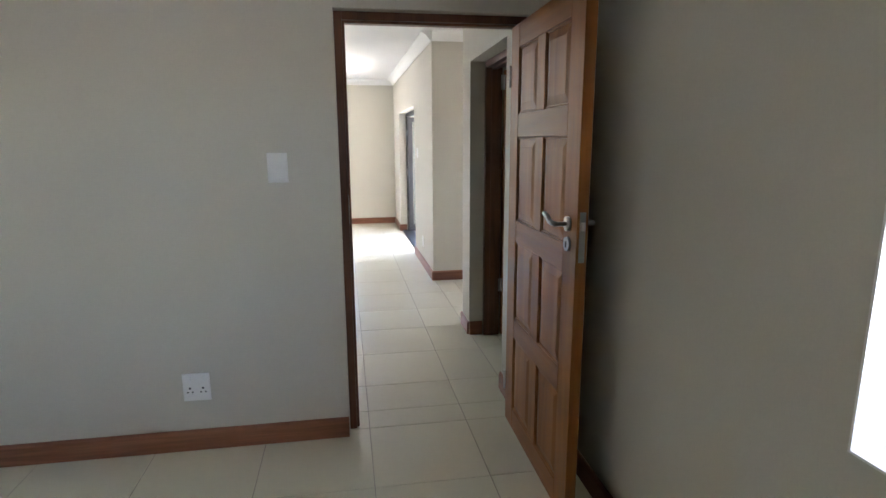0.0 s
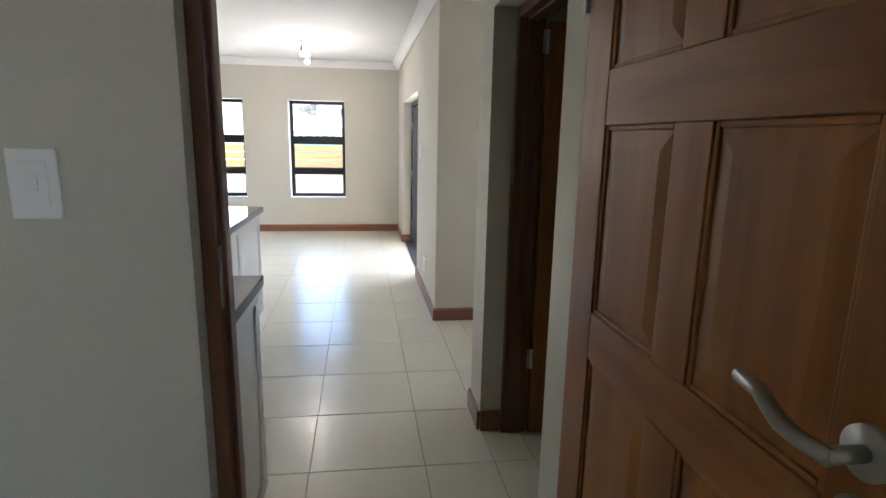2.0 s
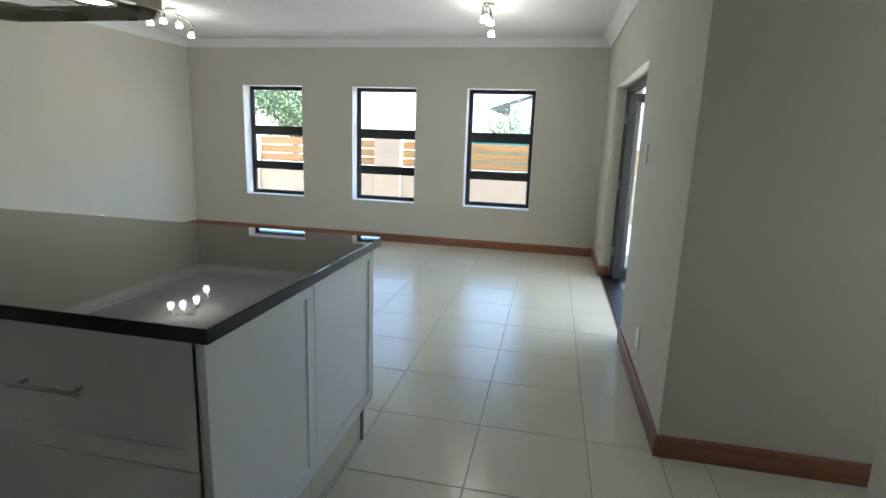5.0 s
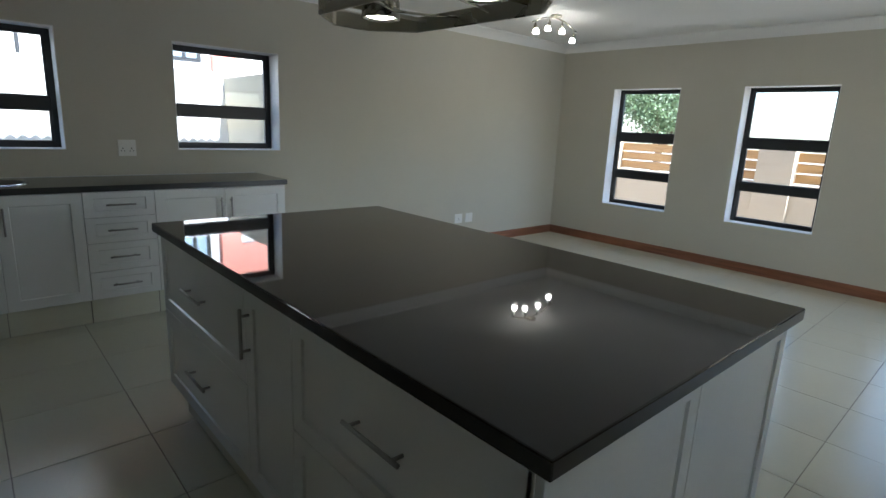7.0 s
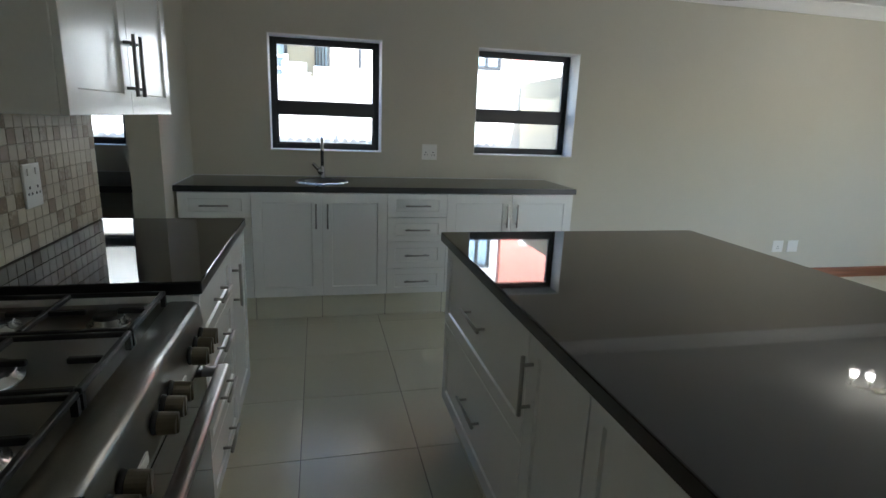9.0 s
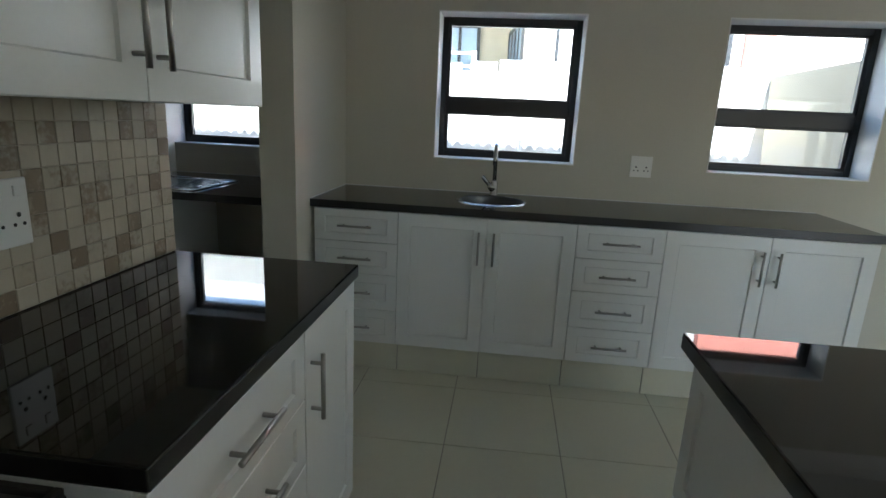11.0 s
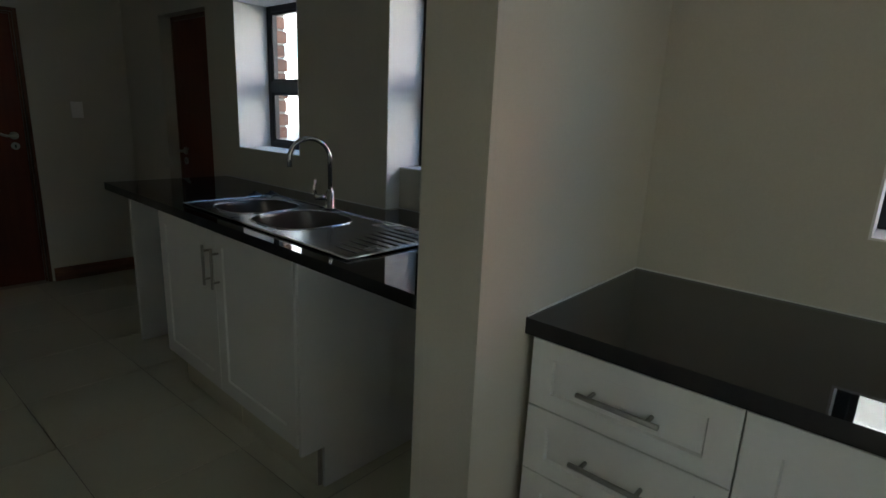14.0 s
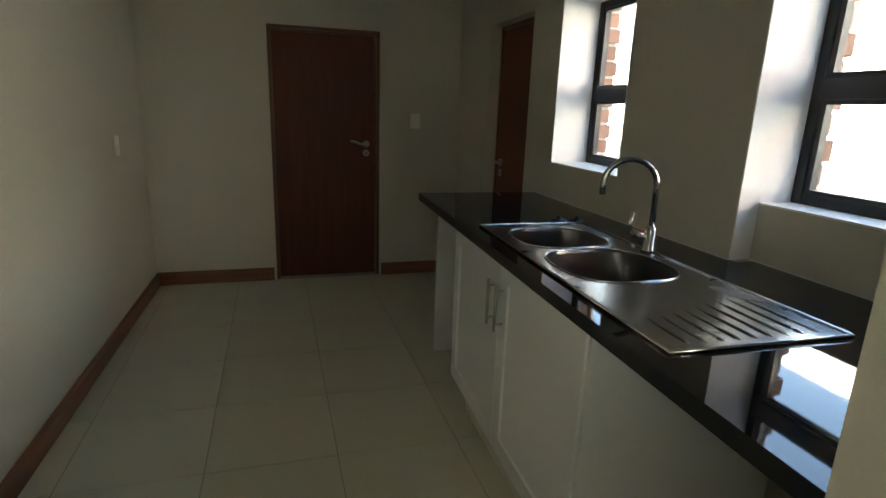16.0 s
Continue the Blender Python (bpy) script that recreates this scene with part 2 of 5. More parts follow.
def tube(bm, pts, r, seg=10):
    """A round tube along points."""
    pts = [Vector(p) for p in pts]
    rings = []
    up = Vector((0, 0, 1))
    for i, p in enumerate(pts):
        d = (pts[min(i + 1, len(pts) - 1)] - pts[max(i - 1, 0)]).normalized()
        a = d.cross(up)
        if a.length < 1e-3:
            a = d.cross(Vector((0, 1, 0)))
        a.normalize()
        b = a.cross(d)
        up = b
        rings.append([bm.verts.new(p + r * (math.cos(k * math.tau / seg) * a + math.sin(k * math.tau / seg) * b)) for k in range(seg)])
    for s, t in zip(rings, rings[1:]):
        for k in range(seg):
            bm.faces.new((s[k], s[(k + 1) % seg], t[(k + 1) % seg], t[k]))
    bm.faces.new(rings[0]), bm.faces.new(rings[-1])
    return bm


def lathe(bm, prof, at=(0, 0, 0), seg=28, sx=1.0, sy=1.0):
    """A turned shape: (radius, z) pairs about the vertical through at."""
    rings = []
    for r, z in prof:
        rings.append([bm.verts.new((at[0] + sx * r * math.cos(k * math.tau / seg), at[1] + sy * r * math.sin(k * math.tau / seg), at[2] + z)) for k in range(seg)])
    for s, t in zip(rings, rings[1:]):
        for k in range(seg):
            bm.faces.new((s[k], s[(k + 1) % seg], t[(k + 1) % seg], t[k]))
    return bm


def wall(name, axis, a0, a1, u0, u1, z0, z1, holes=(), mat=None, label="painted plaster wall"):
    """A wall of thickness a0..a1 along axis ('x' or 'y' is its normal), with holes (u0, u1, z0, z1) right through it."""
    us = sorted({u0, u1, *[h[0] for h in holes], *[h[1] for h in holes]})
    zs = sorted({z0, z1, *[h[2] for h in holes], *[h[3] for h in holes]})
    us, zs = [u for u in us if u0 <= u <= u1], [z for z in zs if z0 <= z <= z1]
    solid = lambda i, j: 0 <= i < len(us) - 1 and 0 <= j < len(zs) - 1 and not any(h[0] < (us[i] + us[i + 1]) / 2 < h[1] and h[2] < (zs[j] + zs[j + 1]) / 2 < h[3] for h in holes)
    bm = bmesh.new()
    vs = {}

    def v(a, u, z):
        k = (a, u, z)
        if k not in vs:
            vs[k] = bm.verts.new((a, u, z) if axis == "x" else (u, a, z))
        return vs[k]

    for i in range(len(us) - 1):
        for j in range(len(zs) - 1):
            if not solid(i, j):
                continue
            p, q, r, s = us[i], us[i + 1], zs[j], zs[j + 1]
            for a in (a0, a1):
                bm.faces.new((v(a, p, r), v(a, q, r), v(a, q, s), v(a, p, s)))
            for di, dj, e, f in ((-1, 0, (p, r), (p, s)), (1, 0, (q, r), (q, s)), (0, -1, (p, r), (q, r)), (0, 1, (p, s), (q, s))):
                if not solid(i + di, j + dj):
                    bm.faces.new((v(a0, *e), v(a1, *e), v(a1, *f), v(a0, *f)))
    return tagged(part(name, bm, mat or M_WALL), label, "wall", kind="structure")


def skirting(axis, a, side, u0, u1):
    """A wooden skirting board with a rounded top, on the wall face a, proud to the given side."""
    h, t = 0.105, 0.017
    prof = [(0.002, 0.001), (t, 0.001), (t, h - 0.016), (t - 0.005, h - 0.005), (0.008, h), (0.002, h)]
    bm = bmesh.new()
    ends = []
    for u in (u0, u1):
        ends.append([bm.verts.new((a + side * p, u, z) if axis == "x" else (u, a + side * p, z)) for p, z in prof])
    k = len(prof)
    for i in range(k):
        bm.faces.new((ends[0][i], ends[0][(i + 1) % k], ends[1][(i + 1) % k], ends[1][i]))
    bm.faces.new(ends[0]), bm.faces.new(ends[1])
    return tagged(part("baseboard", bm, M_SKIRTY if axis == "x" else M_SKIRTX), "reddish-brown varnished wooden skirting board along the wall", "baseboard", kind="structure")


def cornice(axis, a, side, u0, u1, top):
    """A coved plaster cornice under the ceiling."""
    prof = [(0, 0), (0, -0.10), (0.012, -0.10), (0.018, -0.085), (0.035, -0.06), (0.06, -0.035), (0.085, -0.02), (0.10, -0.014), (0.10, 0)]
    bm = bmesh.new()
    ends = []
    for u in (u0, u1):
        ends.append([bm.verts.new((a + side * (p + 0.002), u, top + z - 0.002) if axis == "x" else (u, a + side * (p + 0.002), top + z - 0.002)) for p, z in prof])
    k = len(prof)
    for i in range(k):
        bm.faces.new((ends[0][i], ends[0][(i + 1) % k], ends[1][(i + 1) % k], ends[1][i]))
    bm.faces.new(ends[0]), bm.faces.new(ends[1])
    return tagged(part("cornice", bm, M_CEIL), "white coved plaster cornice under the ceiling", "cornice", kind="structure")


# ---- setting: the plan in metres ----
XL, XR, YF, H = -4.612, 0.995, 11.068, 2.56   # living room and kitchen: left wall, right wall, far wall, ceiling
PY0, PY1, PZ = 8.17, 10.13, 1.93                # patio doorway in the right wall
YB, YK = 3.662, 3.90                           # wall between bedroom and kitchen
XS, YS = -4.66, -0.35                          # scullery: window wall and back wall
XSR, XC = -2.26, 1.03                          # scullery: blank side wall; corridor wall
XB = 1.15                                      # bedroom window wall
FAR_WINDOWS = [(-3.80, -2.93), (-2.24, -1.378), (-0.742, 0.103)]
FZ0, FZ1 = 0.525, 1.985
KIT_WINDOWS = [(4.464, 5.303), (6.055, 6.93)]
KZ0, KZ1 = 1.148, 1.985
SC_WINDOWS = [(1.38, 2.02), (2.70, 3.45)]
SZ0, SZ1 = 1.142, 1.98
XO = XS - 0.28                                 # outer face of the scullery's window wall

wall("wall_north", "y", YF, YF + 0.26, XL - 0.26, XR + 0.25, 0, H, [(a, b, FZ0, FZ1) for a, b in FAR_WINDOWS], label="beige painted wall with three tall windows")
wall("wall_west", "x", XL - 0.26, XL, 3.915, YF, 0, H, [(a, b, KZ0, KZ1) for a, b in KIT_WINDOWS], label="beige painted kitchen wall with two windows")
wall("wall_pier", "y", 3.74, 3.915, XO, -3.80, 0, H, label="beige painted wall pier between kitchen and scullery")
wall("wall_kitchen", "y", YB, YB + 0.135, -2.84, XC, 0, H, [(0.125, XC, 0, 2.055)], label="painted wall between bedroom and kitchen with a doorway")
wall("wall_cooking", "y", YB + 0.135, YK, -2.84, XC, 0, H, [(0.098, XC, 0, 2.06)], label="painted kitchen side of the wall behind the cooker")
wall("wall_lintel", "y", 3.74, YK, -3.80, -2.84, 2.35, H, label="painted lintel over the scullery opening")
wall("wall_corridor", "x", XC, XC + 0.23, YB, 5.27, 0, H, [(4.06, 5.005, 0, 2.03)], label="painted corridor wall with a doorway")
east = wall("wall_east", "x", XR, XR + 0.26, 6.71, YF + 0.05, 0, H, [(PY0, PY1, 0, PZ)], label="painted wall with a wide glazed patio doorway")
wall("wall_passage_south", "y", 5.10, 5.27, XC + 0.23, 4.0, 0, H, label="painted passage wall")
wall("wall_passage_north", "y", 6.71, 6.93, XR + 0.26, 4.0, 0, H, label="painted passage wall")
# unseen end of the passage; its opening is invented, sized for the daylight it admits
wall("wall_passage_end", "x", 4.0, 4.2, 5.1, 6.93, 0, H, [(5.75, 6.25, 1.0, 2.0)], label="painted passage end wall with an added daylight opening")
wall("wall_scullery_west", "x", XO, XS, YS, 2.70, 0, H, [(*SC_WINDOWS[0], SZ0, SZ1), (0.33, 1.03, 0, 1.975)], label="beige painted scullery wall with a narrow window")
wall("wall_scullery_recess", "x", XO, XS - 0.08, 2.70, 3.74, 0, H, [(*SC_WINDOWS[1], SZ0, SZ1)], label="beige painted set-back scullery wall with a window")
wall("wall_scullery_south", "y", YS - 0.2, YS, XO, XSR + 0.15, 0, H, [(-3.995, -3.15, 0, 1.975)], label="beige painted scullery wall with a doorway")
wall("wall_scullery_east", "x", XSR, XSR + 0.12, YS, YB, 0, H, label="beige painted blank scullery wall")
wall("wall_bedroom_east", "x", XB, XB + 0.25, -1.4, YB, 0, H, [(0.55, 1.926, 0.863, 2.05)], label="beige painted bedroom wall with a wide window")
wall("wall_bedroom_south", "y", -1.6, -1.4, XSR + 0.12, XB + 0.25, 0, H, label="beige painted bedroom wall")
wall("wall_store_south", "y", -1.6, -1.4, XO, XSR + 0.12, 0, H, label="plain painted store wall")
wall("wall_store_west", "x", XO, XO + 0.2, -1.4, YS - 0.2, 0, H, label="plain painted store wall")
wall("wall_bath", "x", 3.0, 3.1, YB + 0.1, 5.1, 0, H, label="painted bathroom wall")
wall("wall_bath_south", "y", YB, YB + 0.1, XB + 0.25, 3.1, 0, H, label="painted bathroom wall")


def slab(name, x0, x1, y0, y1, z0, z1, mat, label, cat):
    return tagged(part(name, boxes((x0, x1, y0, y1, z0, z1)), mat), label, cat, kind="structure")


slab("ceiling", XO, 4.2, -1.6, YF + 0.26, H, H + 0.12, M_CEIL, "white painted plaster ceiling", "ceiling")
floor = slab("floor", XO, 4.2, -1.6, YF + 0.26, -0.2, -0.004, M_GROUT, "pale beige porcelain tiled floor with thin grout joints", "floor")

for a in (("y", YF, -1, XL, 0.915), ("x", XL, 1, 6.70, YF), ("y", 6.71, -1, XR, 4.0),
          ("x", XC, -1, 5.005, 5.27), ("y", 5.27, 1, XC, 4.0), ("x", XC, -1, YK, 4.06), ("y", 3.915, 1, -4.15, -3.80), ("x", -3.80, 1, 3.74, 3.93),
          ("y", YB, -1, XSR + 0.12, 0.122), ("x", XB, -1, -1.4, YB), ("x", XSR, -1, YS, YB), ("y", YS, 1, -3.13, XSR), ("y", YS, 1, XS, -4.01), ("x", -2.84, -1, YB, YK), ("y", 5.005, -1, XC, XC + 0.1)):
    skirting(*a)
for a in (("y", YF, -1, XL, 0.915), ("x", XL, 1, 3.915, YF), ("y", 6.71, -1, XR, 4.0), ("x", XC, -1, YK, 5.27), ("y", YK, 1, -2.84, XC)):
    cornice(*a, H)

# the patio wall runs slightly out of square with the rest
SKEW = -0.0184


def skewed(ob, y0=6.71):
    for v in ob.data.vertices:
        v.co.x += SKEW * (v.co.y - y0)
    return ob


skewed(east)
skewed(cornice("x", XR, -1, 6.71, YF, H))
skewed(skirting("x", XR, -1, 6.694, PY0))
skewed(skirting("x", XR, -1, PY1 - 0.016, YF))
skewed(skirting("y", PY1, -1, XR - 0.017, XR + 0.10))


# ---- windows and doors ----
def window(name, axis, a, u0, u1, z0, z1, bars, label, out=-1):
    """A black aluminium window in an opening: a is the frame's inner plane, out the way outside; bars: fractions of the height from the top (low, high)."""
    w, h, t, fr = u1 - u0, z1 - z0, 0.045, 0.04
    th = thing(name, (a, u0, z0) if axis == "x" else (u0, a, z0), 0, label, "window", kind="structure")
    f = (lambda p, q, d0, d1, r, s: (out * d0, out * d1, p, q, r, s)) if axis == "x" else (lambda p, q, d0, d1, r, s: (p, q, out * d0, out * d1, r, s))
    srt = lambda d: (min(d[0], d[1]), max(d[0], d[1]), min(d[2], d[3]), max(d[2], d[3]), d[4], d[5])
    B = lambda *d: srt(f(*d))
    bm = boxes(B(0.001, fr, 0, t, 0.001, h - 0.001), B(w - fr, w - 0.001, 0, t, 0.001, h - 0.001), B(fr, w - fr, 0, t, 0.001, fr), B(fr, w - fr, 0, t, h - fr, h - 0.001), bev=0.003, seg=1)
    part("window_frame", bm, M_ALU, th)
    edges = [h - fr]
    for lo, hi in bars:
        part("transom", boxes(B(fr, w - fr, -0.006, t, h * (1 - hi), h * (1 - lo)), bev=0.003, seg=1), M_ALU, th)
        edges += [h * (1 - lo), h * (1 - hi)]
    edges.append(fr)
    for hi, lo in zip(edges[::2], edges[1::2]):
        s = part("sash", boxes(B(fr, fr + 0.018, 0.006, t - 0.01, lo, hi), B(w - fr - 0.018, w - fr, 0.006, t - 0.01, lo, hi), B(fr + 0.018, w - fr - 0.018, 0.006, t - 0.01, lo, lo + 0.014), B(fr + 0.018, w - fr - 0.018, 0.006, t - 0.01, hi - 0.014, hi)), M_ALU, th)
        part("pane", boxes(B(fr + 0.01, w - fr - 0.01, 0.02, 0.026, lo + 0.006, hi - 0.006)), M_GLASS, s, "clear glass pane")
    return th


for k, (a, b) in enumerate(FAR_WINDOWS):
    window(f"window_{k + 1}", "y", YF + 0.165, a, b, FZ0, FZ1, [(0.37, 0.435), (0.70, 0.755)], "tall black aluminium window with three panes in a white reveal", 1)
for k, (a, b) in enumerate(KIT_WINDOWS):
    window(f"window_{k + 4}", "x", XL - 0.18, a, b, KZ0, KZ1, [(0.57, 0.67)], "black aluminium window with two panes in the kitchen wall", -1)
for k, (a, b) in enumerate(SC_WINDOWS):
    window(f"window_{k + 6}", "x", XS - 0.21, a, b, SZ0, SZ1, [(0.52, 0.60)], "narrow black aluminium window with two panes and deep white reveal", -1)
window("window_8", "x", XB + 0.16, 0.55, 1.926, 0.863, 2.05, [(0.5, 0.56)], "black aluminium bedroom window in a white reveal", 1)


def reveal(axis, a0, a1, u0, u1, z0, z1):
    """White painted lining of a window opening, a few millimetres thick."""
    t = 0.006
    d = [(a0, a1, u0, u0 + t, z0, z1), (a0, a1, u1 - t, u1, z0, z1), (a0, a1, u0 + t, u1 - t, z0, z0 + t), (a0, a1, u0 + t, u1 - t, z1 - t, z1)]
    if axis == "y":
        d = [(p, q, x, y, r, s) for x, y, p, q, r, s in d]
    return tagged(part("window_reveal", boxes(*d), M_WHITE), "white painted plaster reveal of a window", "reveal", kind="structure")


for a, b in FAR_WINDOWS:
    reveal("y", YF - 0.002, YF + 0.163, a, b, FZ0, FZ1)
for a, b in KIT_WINDOWS:
    reveal("x", XL - 0.178, XL + 0.002, a, b, KZ0, KZ1)
for k, (a, b) in enumerate(SC_WINDOWS):
    reveal("x", XS - 0.208, XS + 0.002 - 0.08 * k, a, b, SZ0, SZ1)
reveal("x", XB - 0.002, XB + 0.158, 0.55, 1.926, 0.863, 2.05)
tagged(part("window_reveal", boxes((XS - 0.08, XS + 0.002, 2.70, 2.706, 0.956, SZ1)), M_WHITE), "white painted plaster return beside the window", "reveal", kind="structure")


def panel_door(name, loc, rz, w, h, label, panels=True, mats=None, lever_z=1.0, hinges=(0.22, 1.78)):
    """A door leaf hinged at its origin, along local +x, thickness on local y, eight raised and fielded panels."""
    mv, mh = mats or (M_DOOR, M_DOORX)
    t = 0.042
    th = thing(name, loc, rz, label, "door")
    if panels:
        st, mun = 0.122, 0.095
        rails = [(0.006, 0.115), (0.503, 0.604), (0.996, 1.10), (1.493, 1.60), (h - 0.105, h)]
        part("stile", boxes((0, st, 0, t, 0.006, h), bev=0.002), mv, th)
        part("stile", boxes((w - st, w, 0, t, 0.006, h), bev=0.002), mv, th)
        for lo, hi in rails:
            part("rail", boxes((st + 0.0005, w - st - 0.0005, 0.0004, t - 0.0004, lo, hi), bev=0.002), mh, th)
        mid = w / 2
        for (_, lo), (hi, _) in zip(rails, rails[1:]):
            part("muntin", boxes((mid - mun / 2, mid + mun / 2, 0.0008, t - 0.0008, lo + 0.0005, hi - 0.0005), bev=0.002), mv, th)
            for p, q in ((st, mid - mun / 2), (mid + mun / 2, w - st)):
                bm = bmesh.new()
                m = 0.045
                for y0, y1 in ((t / 2, 0.011), (t / 2, t - 0.011)):
                    o = [bm.verts.new((x, y1, z)) for x, z in ((p, lo), (q, lo), (q, hi), (p, hi))]
                    yi = y1 + (y1 - y0) * 0.75
                    i = [bm.verts.new((x, yi, z)) for x, z in ((p + m, lo + m), (q - m, lo + m), (q - m, hi - m), (p + m, hi - m))]
                    for k in range(4):
                        bm.faces.new((o[k], o[(k + 1) % 4], i[(k + 1) % 4], i[k]))
                    bm.faces.new(i)
                part("door_panel", bm, mv, th)
                part("bead", boxes((p, p + 0.010, 0.004, t - 0.004, lo, hi), (q - 0.010, q, 0.004, t - 0.004, lo, hi), (p + 0.010, q - 0.010, 0.004, t - 0.004, lo, lo + 0.010), (p + 0.010, q - 0.010, 0.004, t - 0.004, hi - 0.010, hi), bev=0.003), mv, th)
    else:
        part("leaf", boxes((0, w, 0, t, 0.006, h), bev=0.003), mv, th)
    for side in (0, t):
        s = -1 if side == 0 else 1
        bm = bmesh.new()
        X, Z = w - 0.075, lever_z
        rod(bm, (X, side, Z), (X, side + s * 0.01, Z), 0.027, 24)
        rod(bm, (X, side + s * 0.01, Z), (X, side + s * 0.05, Z), 0.009, 12)
        tube(bm, [(X + 0.004, side + s * 0.05, Z), (X - 0.03, side + s * 0.052, Z), (X - 0.055, side + s * 0.051, Z + 0.001), (X - 0.075, side + s * 0.049, Z + 0.009), (X - 0.095, side + s * 0.047, Z + 0.018), (X - 0.13, side + s * 0.047, Z + 0.023)], 0.0095)
        part("handle", bm, M_HANDLE, th, "brushed steel lever handle", True)
        bm = bmesh.new()
        rod(bm, (X, side, Z - 0.074), (X, side + s * 0.008, Z - 0.074), 0.026, 24)
        e = part("escutcheon", bm, M_HANDLE, th, "brushed steel keyhole plate")
        part("keyhole", boxes((X - 0.005, X + 0.005, *sorted((side + s * 0.008, side + s * 0.0095)), Z - 0.087, Z - 0.064)), M_DARK, e)
    part("lock_plate", boxes((w - 0.001, w + 0.0025, t / 2 - 0.011, t / 2 + 0.011, lever_z - 0.13, lever_z + 0.05), bev=0.001), M_HANDLE, th, "steel lock faceplate with latch")
    part("latch", boxes((w, w + 0.012, t / 2 - 0.007, t / 2 + 0.007, lever_z - 0.015, lever_z + 0.015), bev=0.002), M_STEEL, th)
    for z in hinges:
        bm = bmesh.new()
        rod(bm, (-0.006, -0.004, z - 0.05), (-0.006, -0.004, z + 0.05), 0.006, 10)
        box(bm, -0.03, 0.0, -0.003, 0.0, z - 0.05, z + 0.05)
        part("hinge", bm, M_STEEL, th, "steel butt hinge")
    return th


def door_frame(axis, a0, a1, u0, u1, h, label, t=0.045, t2=0):
    """A wooden door frame lining an opening u0..u1 of height h, a0..a1 deep, with a rebate stop."""
    t2 = t2 or t
    dims = [(u0, u0 + t, a0, a1, 0.002, h), (u1 - t2, u1, a0, a1, 0.002, h), (u0 + t, u1 - t2, a0, a1, h - t, h)]
    mid = (a0 + a1) / 2
    stop = [(u0 + t, u0 + t + 0.012, mid - 0.02, mid + 0.025, 0.002, h - t), (u1 - t2 - 0.003, u1 - t2, mid - 0.02, mid + 0.025, 0.002, h - t)]
    stop.append((u0 + t + 0.012, u1 - t2 - 0.003, mid - 0.02, mid + 0.025, h - t - 0.012, h - t))
    th = thing("door_frame", (0, 0, 0), 0, label, "door frame", kind="structure")
    for n, d in zip(("jamb", "jamb", "head", "stop", "stop", "stop"), dims + stop):
        d = d if axis == "y" else (d[2], d[3], d[0], d[1], d[4], d[5])
        part(n, boxes(d, bev=0.003), M_FRAME, th)
    return th


door_frame("y", YB + 0.055, YB + 0.133, 0.125, XC, 2.055, "dark varnished wooden frame of the bedroom doorway", t=0.036, t2=0.024)
panel_door("bedroom_door", (0.955, YB + 0.046, 0), -90.0, 0.855, 2.0, "open brown wooden door with eight raised panels", lever_z=1.18)
bm = boxes((0.1615, 0.164, YB + 0.048, YB + 0.074, 1.085, 1.225), bev=0.001, seg=1)
box(bm, 0.1638, 0.1648, YB + 0.055, YB + 0.067, 1.135, 1.175)
tagged(part("strike_plate", bm, M_HANDLE), "steel strike plate screwed to the door jamb", "strike plate")
door_frame("x", XC + 0.105, XC + 0.225, 4.06, 5.005, 2.03, "dark varnished wooden frame of the bathroom doorway")
panel_door("bathroom_door", (XC + 0.24, 4.945, 0), 4.0, 0.82, 1.97, "half-open dark reddish wooden panelled door", mats=(M_DOOR, M_DOORX), hinges=(0.405, 1.885))
door_frame("y", YS - 0.12, YS - 0.004, -3.995, -3.15, 1.975, "dark wooden frame of the closed scullery door", 0.025)
panel_door("scullery_door", (-3.178, YS - 0.06, 0), 180.0, 0.79, 1.945, "closed plain dark reddish-brown wooden door", panels=False, mats=(M_RED, M_RED), lever_z=1.11)
door_frame("x", XS - 0.2, XS - 0.08, 0.33, 1.03, 1.975, "dark wooden frame of the closed back door", 0.025)
panel_door("back_door", (XS - 0.13, 1.003, 0), -90.0, 0.645, 1.945, "closed plain dark reddish-brown wooden door", panels=False, mats=(M_RED, M_RED), lever_z=1.05)


